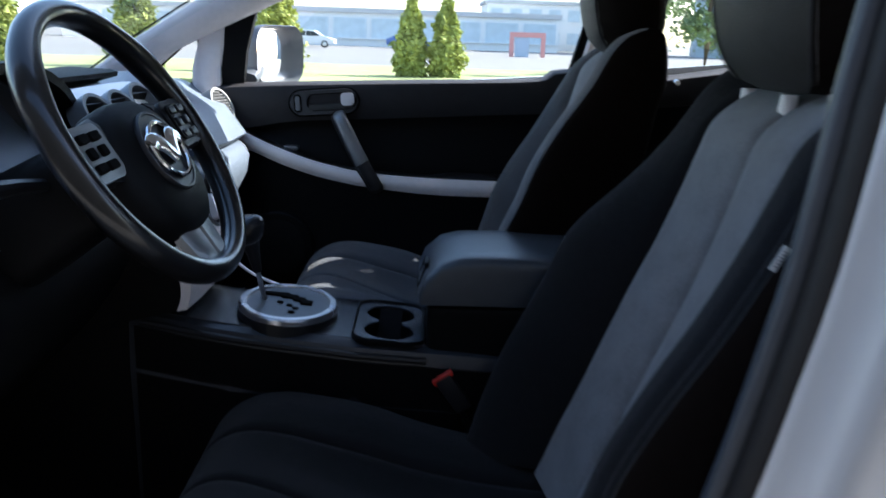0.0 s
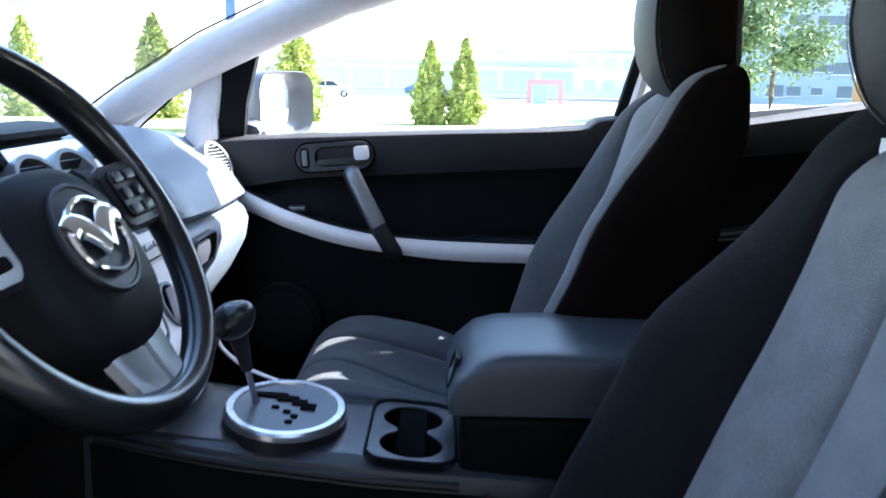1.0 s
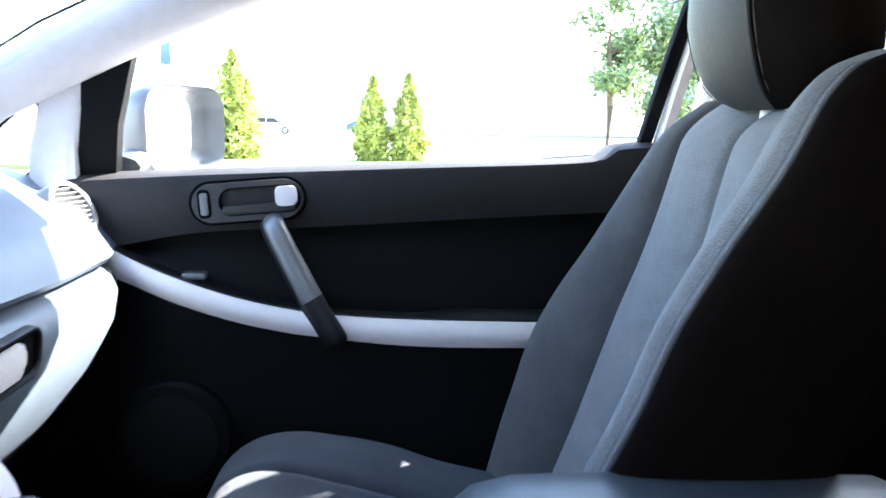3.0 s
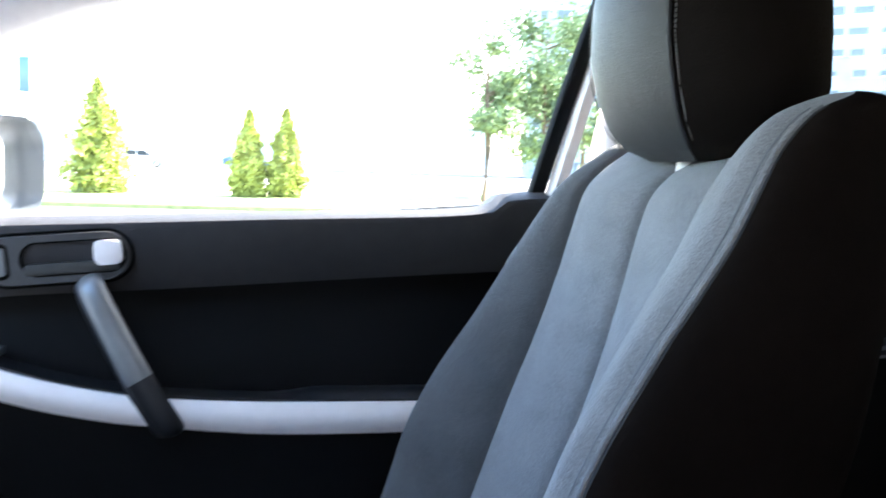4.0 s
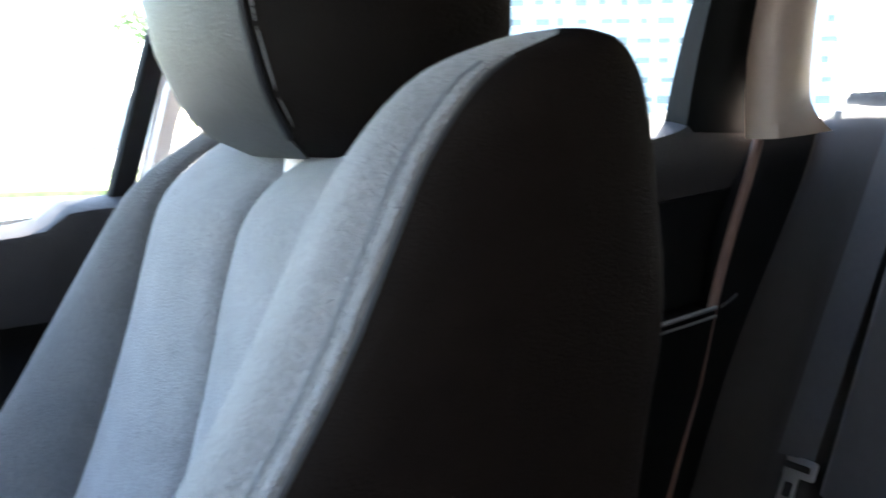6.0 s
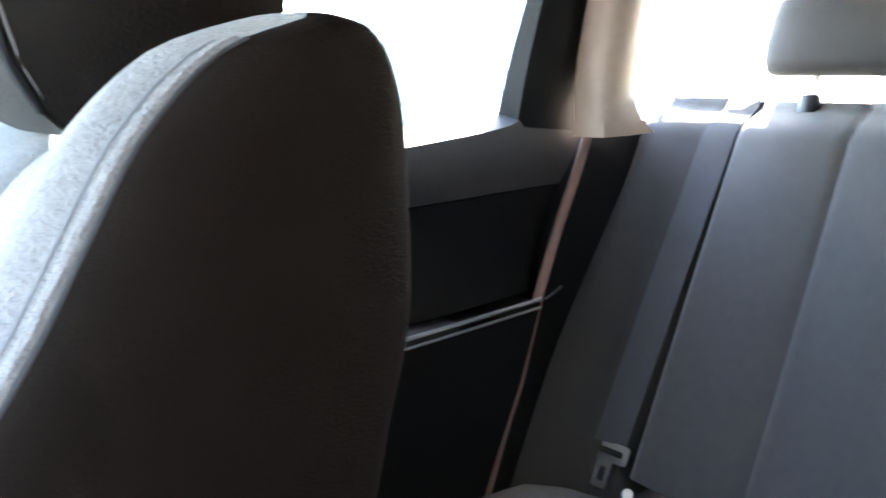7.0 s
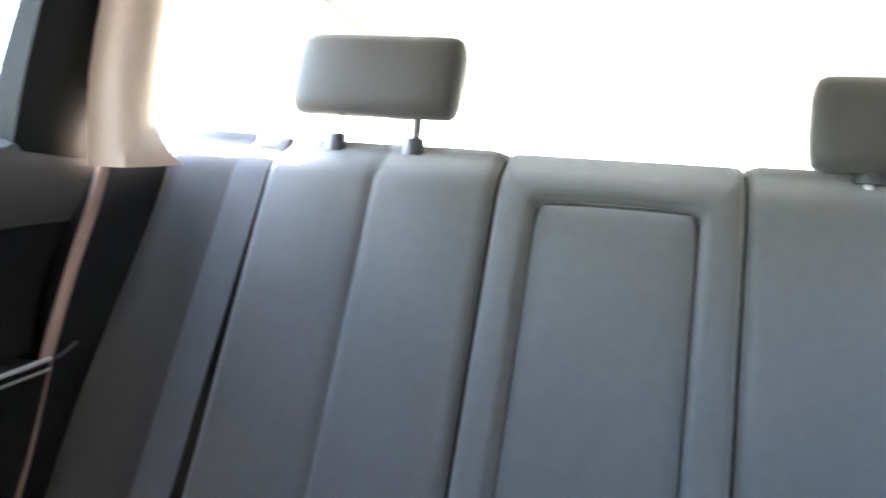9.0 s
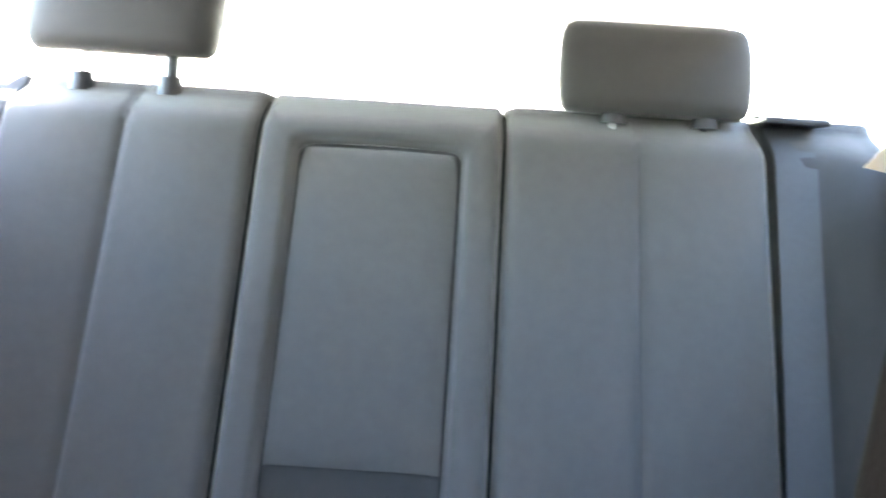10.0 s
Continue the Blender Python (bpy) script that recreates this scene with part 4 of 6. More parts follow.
def round_vent(place, normal, r, name, ring_mat, label, sections=5, squash=1.0):
    m = facing(place, normal)
    sq = Matrix.Diagonal((1, squash, 1, 1))
    slat = VENT_GREY if ring_mat is VENT_GREY else PLASTIC_HARD
    v = part(name, ring_plate(oval(r, r), oval(r * 0.8, r * 0.8), 0.03, m @ sq, 0.004), ring_mat, dash, label)
    part("bowl", prism(oval(r * 0.82, r * 0.82), 0.004, m @ sq @ Matrix.Translation((0, 0, -0.022))), VENT_GREY if ring_mat is VENT_GREY else BLACK, v)
    for i in range(sections):
        h = (i - (sections - 1) / 2) * r * 1.5 / sections
        w = 0.76 * math.sqrt(max(1e-6, r * r - h * h))
        bm = box(-w, w, -0.001, 0.001, -0.010, 0.006)
        bm.transform(m @ sq @ Matrix.Translation((0, h, -0.008)) @ Matrix.Rotation(radians(-25), 4, "X"))
        part("louvre", bm, slat, v, smooth=False)
    return v


end_vent = round_vent((-0.634, 0.622, 1.003), (0.80, -0.22, 0.45), 0.045, "side_vent", VENT_GREY, "round side vent with a pale ring", 9)
part("vent_dial", prism(rounded(0.03, 0.012, 0.004), 0.008, facing((-0.630, 0.620, 0.988), (0.80, -0.22, 0.45)), 0.002), GREYPAINT, end_vent)

# centre stack: silver fascia, three hooded vents, radio and round climate dials
fascia = smooth_path([(-0.690, 0, 1.078), (-0.643, 0, 1.056), (-0.613, 0, 1.005), (-0.592, 0, 0.95), (-0.566, 0, 0.893), (-0.540, 0, 0.845), (-0.518, 0, 0.81), (-0.514, 0, 0.775), (-0.522, 0, 0.745)], 5)
fy = lambda i: 0.150 - 0.020 * i / (len(fascia) - 1)  # noqa: E731
stack = part("fascia", loft([[(p.x + 0.004, -fy(i) - 0.045 * ease(6, 0, i), p.z), (p.x + 0.012, -fy(i) * 0.6, p.z + 0.003), (p.x + 0.014, 0, p.z + 0.004), (p.x + 0.012, fy(i) * 0.6, p.z + 0.003), (p.x + 0.004, fy(i), p.z), (p.x - 0.012, fy(i), p.z - 0.004), (p.x - 0.012, -fy(i) - 0.045 * ease(6, 0, i), p.z - 0.004)] for i, p in enumerate(fascia)]), SILVER, dash, "satin silver centre stack fascia", angle=40)
part("stack_body", loft([[(p.x - 0.014, -fy(i) + 0.004, p.z - 0.005), (p.x - 0.014, fy(i) - 0.004, p.z - 0.005), (p.x - 0.16, fy(i) - 0.004, p.z - 0.04), (p.x - 0.16, -fy(i) + 0.004, p.z - 0.04)] for i, p in enumerate(fascia) if i > 3]), PLASTIC, stack)
for vy, r in ((-0.182, 0.041), (-0.090, 0.041), (0.012, 0.048)):
    vent = round_vent((-0.606, vy, 1.050), (0.80, -0.10, 0.58), r, "centre_vent", GREYPAINT, "hooded round centre vent", 3, 0.95)
    lip = [(r * 0.92 * math.cos(k), r * 0.92 * math.sin(k) * 0.9) for k in spread(math.pi, 2 * math.pi, 17)] + [(r * 0.92 * math.cos(k), -r * 0.12 * math.sin(k) - r * 0.10) for k in spread(0.2, math.pi - 0.2, 9)]
    part("vent_lip", prism(lip, 0.006, facing((-0.606, vy, 1.050), (0.80, -0.10, 0.58)) @ Matrix.Translation((0, 0, 0.004)) @ Matrix.Rotation(radians(-12), 4, "X"), 0.002), SILVER, vent)
STACK = sorted((p.z, p.x) for p in fascia)


def on_stack(y, z, lift=0.0):
    """A pose on the fascia's surface."""
    zs_, xs_ = zip(*STACK)
    fxx = lambda q: float(np.interp(q, zs_, xs_))  # noqa: E731
    slope = (fxx(z + 0.015) - fxx(z - 0.015)) / 0.03
    nrm = Vector((1, 0, -slope)).normalized()
    place = Vector((fxx(z) + 0.0135, y, z + 0.004)) + nrm * lift
    return facing(tuple(place), tuple(nrm))


radio = part("radio_panel", prism(rounded(0.245, 0.072, 0.008, 4), 0.012, on_stack(0, 0.945, 0.002), 0.002), SILVER, stack, "flush silver radio panel with thin slots")
for dz_, hh in ((0.018, 0.006), (-0.030, 0.0022)):
    part("disc_slot", prism(rounded(0.20 if hh > 0.004 else 0.235, hh, hh * 0.45, 3), 0.003, on_stack(0, 0.945, 0.0035) @ Matrix.Translation((0, dz_, 0))), BLACK, radio)
for k in range(6):
    part("radio_button", prism(rounded(0.028, 0.010, 0.003, 3), 0.006, on_stack(0, 0.945, 0.0045) @ Matrix.Translation((-0.088 + 0.035 * k, -0.012, 0)), 0.0015), GREYPAINT, radio)
for y in (-0.086, 0.0, 0.086):
    knob = part("climate_dial", ring_plate(oval(0.035, 0.035), oval(0.029, 0.029), 0.012, on_stack(y, 0.858, 0.005), 0.003), GREYPAINT, stack, "round climate dial with a dark silver ring")
    part("dial_face", prism(oval(0.0295, 0.0295), 0.006, on_stack(y, 0.858, 0.001)), BLACK, knob)
    part("dial_grip", prism(rounded(0.013, 0.050, 0.005), 0.016, on_stack(y, 0.858, 0.014) @ Matrix.Rotation(radians(-28), 4, "Z"), 0.004), SILVER, knob)
part("lower_panel", prism(rounded(0.20, 0.030, 0.012, 5), 0.010, on_stack(0, 0.790, 0.002), 0.002), PLASTIC_HARD, stack)
for k in range(4):
    part("climate_button", prism(rounded(0.036, 0.014, 0.004, 3), 0.008, on_stack(-0.066 + 0.044 * k, 0.790, 0.005), 0.002), GREYPAINT, stack)
part("console_rail", tube(smooth_path([(-0.514, 0.130, 0.780), (-0.500, 0.127, 0.756), (-0.462, 0.116, 0.732), (-0.405, 0.102, 0.714)], 5), 0.0038, 8, flat=0.7), SILVER, stack, "silver rail running down to the console")

# instrument hood and dials in front of the driver
hood_r = [[(-0.86 + 0.22 * t, -0.37 + (0.215 - 0.02 * t) * math.cos(k), 1.035 + (0.105 - 0.012 * t) * math.sin(k)) for k in spread(0.0, math.pi, 17)] + [(-0.86 + 0.22 * t, -0.37 + (0.20 - 0.02 * t) * math.cos(k), 1.035 + (0.092 - 0.012 * t) * math.sin(k)) for k in spread(math.pi, 0.0, 17)] for t in spread(0, 1, 7)]
part("instrument_hood", loft(hood_r), PLASTIC, dash, angle=50)
for y in (-0.47, -0.37, -0.27):
    gauge = part("gauge", ring_plate(oval(0.05, 0.05), oval(0.043, 0.043), 0.05, facing((-0.70, y, 1.055), (0.94, 0, 0.25)), 0.004), GREYPAINT, dash, "round gauge with a grey rim")
    part("gauge_face", prism(oval(0.044, 0.044), 0.004, facing((-0.735, y, 1.046), (0.94, 0, 0.25))), BLACK, gauge)
part("instrument_panel", box(-0.80, -0.745, -0.555, -0.185, 0.94, 1.10, 0.01), BLACK, dash)
part("knee_panel", slab(lambda u, v: (-0.60 - 0.10 * (1 - v), -0.55 - 0.13 * u, 0.66 + 0.2 * v), lambda u, v: (-0.75, -0.55 - 0.13 * u, 0.66 + 0.2 * v), spread(0, 1, 6), spread(0, 1, 6)), PLASTIC, dash)

# ---- steering wheel ----
WC = Vector((-0.461, -0.459, 1.050))
wheel_up = Vector((-0.535, 0, 0.845)).normalized()
wheel_r = Vector((0.0567, 0.9977, 0.0359)).normalized()
wheel_n = wheel_r.cross(wheel_up)                              # towards the driver
WM = Matrix((wheel_r, wheel_up, wheel_n)).transposed().to_4x4()
WM.translation = WC
wheel = thing("steering_wheel", tuple(WC), "black leather steering wheel with a bright chrome hub badge", "steering wheel")
R = 0.1590
HUB = -0.022                                                   # the hub sits a little below the rim's middle
rings = []
for i in range(72):
    a = 2 * math.pi * i / 72
    grip = 0.0148 + 0.0015 * (math.exp(-((math.degrees(a) - 35) / 14) ** 2) + math.exp(-((math.degrees(a) - 145) / 14) ** 2))
    rings.append([WM @ Vector(((R + grip * 0.92 * math.cos(k)) * math.cos(a), (R + grip * 0.92 * math.cos(k)) * math.sin(a), grip * 1.08 * math.sin(k))) for k in spread(0, 2 * math.pi * 15 / 16, 16)])
rings.append(rings[0])
rim = loft(rings, caps=False)
bmesh.ops.remove_doubles(rim, verts=rim.verts, dist=1e-6)
part("rim", rim, WHEEL_LEATHER, wheel, "worn black leather rim")
# padded hub
hub = []
for z, k in ((-0.074, 0.6), (-0.054, 0.88), (-0.029, 1.0), (-0.008, 1.0), (0.004, 0.94), (0.012, 0.80), (0.017, 0.5), (0.019, 0.2)):
    ring = []
    for a in spread(0, 2 * math.pi * 35 / 36, 36):
        c, s = math.cos(a), math.sin(a)
        rr_ = (abs(c / 0.085) ** 2.6 + abs(s / (0.075 if s > 0 else 0.092)) ** 2.6) ** (-1 / 2.6)
        ring.append(WM @ Vector((rr_ * c * k, HUB + rr_ * s * k, z)))
    hub.append(ring)
part("hub_pad", loft(hub), PLASTIC, wheel, angle=60)
badge = part("badge_ring", ring_plate(oval(0.046, 0.048), oval(0.041, 0.043), 0.006, WM @ Matrix.Translation((0, HUB + 0.002, 0.0215)), 0.002), PLASTIC_HARD, wheel)
bm = bmesh.new()
emblem_m = WM @ Matrix.Translation((0, HUB + 0.002, 0.023))
for sgn in (1, -1):
    line = smooth_path([(sgn * 0.036, 0.008, 0), (sgn * 0.024, 0.013, 0.001), (sgn * 0.011, 0.004, 0.002), (0, -0.010, 0.002)], 5)
    tube([emblem_m @ p for p in line], 0.0115, 8, flat=0.40, up=wheel_n, bm=bm)
tube([emblem_m @ Vector((0.0365 * math.cos(k), 0.032 * math.sin(k), 0)) for k in spread(0, 6.283 * 31 / 32, 32)], 0.0030, 8, closed=True, up=tuple(wheel_n), bm=bm)
part("badge", bm, CHROME, badge, "bright chrome hub badge")
part("badge_plate", prism(oval(0.0415, 0.0435), 0.003, WM @ Matrix.Translation((0, HUB + 0.002, 0.0205))), PLASTIC_HARD, badge)
# spokes: two across with buttons, one broad below
for sgn in (1, -1):
    sp = []
    for t in spread(0, 1, 7):
        x = sgn * (0.070 + 0.093 * t)
        h = 0.037 - 0.006 * math.sin(t * 3.1)
        sp.append([WM @ Vector((x, 0.006 + dy * h, -0.008 + 0.004 * t + dz * 0.012)) for dy, dz in ((-1, -0.6), (-1, 0.5), (-0.7, 1), (0.7, 1), (1, 0.5), (1, -0.6))])
    spoke = part("spoke", loft(sp), PLASTIC_HARD, wheel, angle=50)
    pod = part("button_plate", prism(rounded(0.070, 0.060, 0.010, 5, cx=sgn * 0.116, cy=0.006), 0.006, WM @ Matrix.Translation((0, 0, 0.0075)), 0.003), GREYPAINT if sgn < 0 else PLASTIC_HARD, spoke)
    if sgn > 0:
        part("pod_frame", ring_plate(rounded(0.056, 0.046, 0.008, 5, cx=0.116, cy=0.006), rounded(0.050, 0.040, 0.006, 5, cx=0.116, cy=0.006), 0.003, WM @ Matrix.Translation((0, 0, 0.0115)), 0.001), PLASTIC, pod)
    for bx_, by_, bw, bh in ((0.104, 0.022, 0.018, 0.010), (0.128, 0.022, 0.018, 0.010), (0.104, 0.006, 0.012, 0.012), (0.128, 0.006, 0.012, 0.012), (0.104, -0.010, 0.018, 0.010), (0.128, -0.010, 0.018, 0.010)):
        part("button", prism(rounded(bw, bh, 0.003, 3, cx=sgn * bx_, cy=by_), 0.005, WM @ Matrix.Translation((0, 0, 0.0122)), 0.0015), BLACK if sgn < 0 else PLASTIC_HARD, pod)
sp = []
for t in spread(0, 1, 9):
    y = -0.070 - 0.096 * t
    w = 0.050 - 0.020 * t
    sp.append([WM @ Vector((dx * w, y, -0.010 + 0.004 * t + dz * 0.010)) for dx, dz in ((-1, -0.6), (-1, 0.4), (-0.8, 1), (-0.12, 1), (-0.08, 0.7), (0.08, 0.7), (0.12, 1), (0.8, 1), (1, 0.4), (1, -0.6))])
part("lower_spoke", loft(sp), GREYPAINT, wheel, "dark silver lower spoke", angle=40)
column = thing("steering_column", (-0.6, -0.367, 0.9), "black moulded steering column shroud with a stalk", "steering column")
cm = WM
col = []
for z, w, h in ((-0.06, 0.05, 0.045), (-0.08, 0.062, 0.055), (-0.16, 0.07, 0.062), (-0.28, 0.075, 0.066)):
    col.append([cm @ Vector((w * math.copysign(abs(math.cos(a)) ** 0.6, math.cos(a)), -0.01 + h * math.copysign(abs(math.sin(a)) ** 0.6, math.sin(a)), z)) for a in spread(0, 2 * math.pi * 23 / 24, 24)])
part("shroud", loft(col), PLASTIC, column, angle=50)
for sgn in (1, -1):
    part("stalk", tube([cm @ Vector((sgn * 0.05, 0.01, -0.09)), cm @ Vector((sgn * 0.11, 0.02, -0.085)), cm @ Vector((sgn * 0.165, 0.025, -0.08))], [0.007, 0.008, 0.010], 10), PLASTIC_HARD, column)

# ---- centre console ----
console = thing("centre_console", (-0.2, 0, ZF), "black centre console with gear plate, cup holders and armrest box", "centre console")


def con_ring(x):
    top = interp(x, ((-0.62, 0.735), (-0.5, 0.715), (-0.42, 0.705), (-0.25, 0.690), (-0.12, 0.680), (0.15, 0.66), (0.3, 0.64)))
    w = interp(x, ((-0.62, 0.105), (-0.45, 0.118), (-0.25, 0.128), (0.0, 0.118), (0.3, 0.11)))
    pit = top - 0.07 if -0.2551 < x < -0.150 else top + 0.002
    return [(x, -w + 0.004, ZF), (x, -w - 0.006, top - 0.10), (x, -w, top - 0.022), (x, -w + 0.008, top - 0.006), (x, -w + 0.022, top), (x, -0.0961, top + 0.001), (x, -0.096, pit), (x, 0.064, pit), (x, 0.0641, top + 0.002), (x, w - 0.022, top), (x, w - 0.008, top - 0.006), (x, w, top - 0.022), (x, w + 0.006, top - 0.10), (x, w - 0.004, ZF)]


part("body", loft([con_ring(x) for x in sorted(spread(-0.62, 0.30, 24) + [-0.2555, -0.255, -0.1501, -0.1496])]), CONSOLE_TOP, console, angle=30)
part("tunnel", box(-1.06, -0.615, -0.10, 0.10, ZF, 0.74, 0.01), PLASTIC, console)
for sg in (1, -1):
    part("side_panel", slab(lambda u, v: (u, sg * (interp(u, ((-0.62, 0.105), (-0.45, 0.118), (-0.25, 0.128), (0.0, 0.118), (0.3, 0.11))) + 0.009 - 0.004 * v), ZF + v * (interp(u, ((-0.62, 0.735), (-0.5, 0.715), (-0.42, 0.705), (-0.25, 0.690), (-0.12, 0.680), (0.15, 0.66), (0.3, 0.64))) - 0.026 - ZF)),
                            lambda u, v: (u, sg * (interp(u, ((-0.62, 0.105), (-0.45, 0.118), (-0.25, 0.128), (0.0, 0.118), (0.3, 0.11))) - 0.004), ZF + v * (interp(u, ((-0.62, 0.735), (-0.5, 0.715), (-0.42, 0.705), (-0.25, 0.690), (-0.12, 0.680), (0.15, 0.66), (0.3, 0.64))) - 0.026 - ZF)), spread(-0.61, 0.29, 20), spread(0, 1, 6)), PLASTIC, console, "black console side panel")
part("edge_strip", tube([(x, -interp(x, ((-0.62, 0.105), (-0.45, 0.118), (-0.25, 0.128), (0.0, 0.118))) - 0.001, interp(x, ((-0.62, 0.735), (-0.5, 0.715), (-0.42, 0.705), (-0.25, 0.690), (-0.12, 0.680))) - 0.016) for x in spread(-0.60, -0.14, 20)], 0.006, 8), PLASTIC_HARD, console)
GATE_GREY = material("satin_blue_grey_gate", (0.13, 0.145, 0.165), 0.36, metal=0.3, vary=0.08, scale=60)
GEAR_RING = material("satin_metal_ring", (0.80, 0.80, 0.82), 0.27, metal=0.9, vary=0.05, scale=60)
# gear plate: silver ring round a dark gate
gm = Matrix.Translation((-0.379, -0.012, 0.712)) @ Matrix.Rotation(radians(5), 4, "Y")
plate = part("gear_plate_ring", ring_plate(oval(0.083, 0.099), oval(0.069, 0.085), 0.012, gm @ Matrix.Translation((0, 0, 0.014)), 0.004), GEAR_RING, console, "satin silver oval gear plate ring")
part("ring_base", prism(oval(0.085, 0.101), 0.02, gm @ Matrix.Translation((0, 0, 0.003))), PLASTIC_HARD, plate)
gate = part("gear_plate", prism(oval(0.0695, 0.0855), 0.006, gm @ Matrix.Translation((0, 0, 0.0105))), GATE_GREY, console, "blue-grey gear plate with a stepped slot")
slot = [(-0.050, 0.040), (-0.005, 0.044), (-0.005, 0.036), (0.012, 0.036), (0.012, 0.026), (0.026, 0.026), (0.026, 0.014), (0.040, 0.014), (0.040, -0.006), (0.020, -0.006), (0.020, 0.008), (0.006, 0.008), (0.006, 0.018), (-0.016, 0.018), (-0.016, 0.026), (-0.050, 0.026)]
part("gate_slot", prism(slot, 0.003, gm @ Matrix.Translation((0, 0, 0.0135))), BLACK, gate)
for k, (gx, gy) in enumerate(((-0.044, 0.008), (-0.014, -0.006), (0.004, -0.018), (0.016, -0.030), (0.012, -0.050))):
    part("gear_mark", prism(rounded(0.010, 0.009, 0.002, 2, gx, gy), 0.002, gm @ Matrix.Translation((0, 0, 0.0128))), BLACK, gate)
lever = thing("gear_lever", (-0.41, -0.03, 0.72), "black gear lever with a rounded knob on a steel rod", "gear lever")
part("rod", tube([(-0.420, -0.008, 0.722), (-0.428, -0.030, 0.790)], 0.0042, 10), STEEL, lever, "bare steel rod")
part("sleeve", tube([(-0.427, -0.028, 0.782), (-0.432, -0.038, 0.818), (-0.436, -0.046, 0.846)], [0.0075, 0.0115, 0.0175], 14), PLASTIC_HARD, lever)
KNOB_SKIN = material("blue_black_knob_leather", (0.011, 0.0125, 0.016), 0.28, vary=0.15, scale=40, bump=0.1, bump_scale=700)
kn = []
for t in spread(0, 1, 15):
    a = t * math.pi
    r = 0.0295 * math.sin(a) ** 0.7 * (1 - 0.18 * (1 - t)) + 0.0005
    kn.append([(-0.440 + 0.004 * t + r * 1.05 * math.cos(k), -0.050 + r * math.sin(k), 0.832 + 0.050 * (1 - math.cos(a)) / 2 + r * 0.15 * math.cos(k)) for k in spread(0, 2 * math.pi * 19 / 20, 20)])
part("knob", loft(kn), KNOB_SKIN, lever, angle=70)
# cup holders
cm2 = Matrix.Translation((-0.203, -0.016, 0.6905)) @ Matrix.Rotation(radians(5), 4, "Y")
cup = part("cup_tray", ring_plate(rounded(0.122, 0.206, 0.032, 6), rounded(0.114, 0.198, 0.029, 6), 0.010, cm2 @ Matrix.Translation((0, 0, 0.007)), 0.003), PLASTIC, console, "black rim of the cup holder tray")
wells = []
for i in range(56):
    a = 2 * math.pi * i / 56
    c, s_ = math.cos(a), math.sin(a)
    best = 0.0
    for cy in (0.043, -0.043):
        # farthest meeting of the ray with either well
        disc = (cy * s_) ** 2 - cy * cy + 0.0425 ** 2
        if disc >= 0:
            best = max(best, cy * s_ + math.sqrt(disc))
    best = max(best, 0.021 / max(abs(c), 1e-3) if abs(s_) < 0.75 else 0)
    wells.append((best * c, best * s_))
edge_ = []
for x_, y_ in wells:
    k = min(0.057 / max(abs(x_), 1e-4), 0.099 / max(abs(y_), 1e-4))
    edge_.append((x_ * k, y_ * k))
part("tray_floor", ring_plate(edge_, wells, 0.003, cm2 @ Matrix.Translation((0, 0, 0.0025))), CONSOLE_TOP, cup, "blue-grey tray floor with two joined wells", smooth=False)
part("well_wall", ring_plate([(x_ * 1.02, y_ * 1.02) for x_, y_ in wells], wells, 0.05, cm2 @ Matrix.Translation((0, 0, -0.001))), BLACK, cup)
LID_SKIN = material("charcoal_armrest_skin", (0.056, 0.066, 0.080), 0.32, vary=0.1, scale=50, bump=0.2, bump_scale=700)
# armrest box with padded lid
arm = part("armrest_box", box(-0.140, 0.27, -0.105, 0.105, 0.62, 0.752, 0.012, 3), PLASTIC, console, angle=50)
lid_rings = []
for y, k in ((-0.112, 0.0), (-0.1119, 0.55), (-0.110, 0.78), (-0.106, 0.91), (-0.098, 0.975), (-0.06, 0.995), (0, 1.0), (0.06, 0.995), (0.098, 0.975), (0.106, 0.91), (0.110, 0.78), (0.1119, 0.55), (0.112, 0.0)):
    t = 0.776 + 0.060 * k
    lid_rings.append([(-0.154 + 0.012 * (1 - k), y, 0.757), (-0.156 + 0.012 * (1 - k), y, 0.770), (-0.145 + 0.01 * (1 - k), y, 0.757 + (t - 0.757) * 0.55), (-0.118, y, 0.757 + (t - 0.757) * 0.86), (-0.085, y, t - 0.002), (-0.03, y, t), (0.12, y, t - 0.002), (0.24, y, t - 0.006), (0.268, y, t - 0.018), (0.272, y, 0.757)])
part("lid", loft(lid_rings), LID_SKIN, console, "padded charcoal armrest lid", angle=60)
latch_m = facing((-0.1515, -0.030, 0.790), (-1, 0, 0.30))
latch = part("lid_latch", ring_plate(rounded(0.062, 0.046, 0.016, 6), rounded(0.052, 0.036, 0.012, 6), 0.006, latch_m, 0.002), PLASTIC, console, "black latch surround in the armrest lid")
part("latch_recess", prism(rounded(0.053, 0.037, 0.012, 6), 0.004, latch_m @ Matrix.Translation((0, 0, -0.004))), BLACK, latch)
part("latch_tab", prism(rounded(0.040, 0.014, 0.005, 5, cy=-0.009), 0.005, latch_m @ Matrix.Translation((0, 0, -0.0005)), 0.002), GREYPAINT, latch, "grey latch tab")

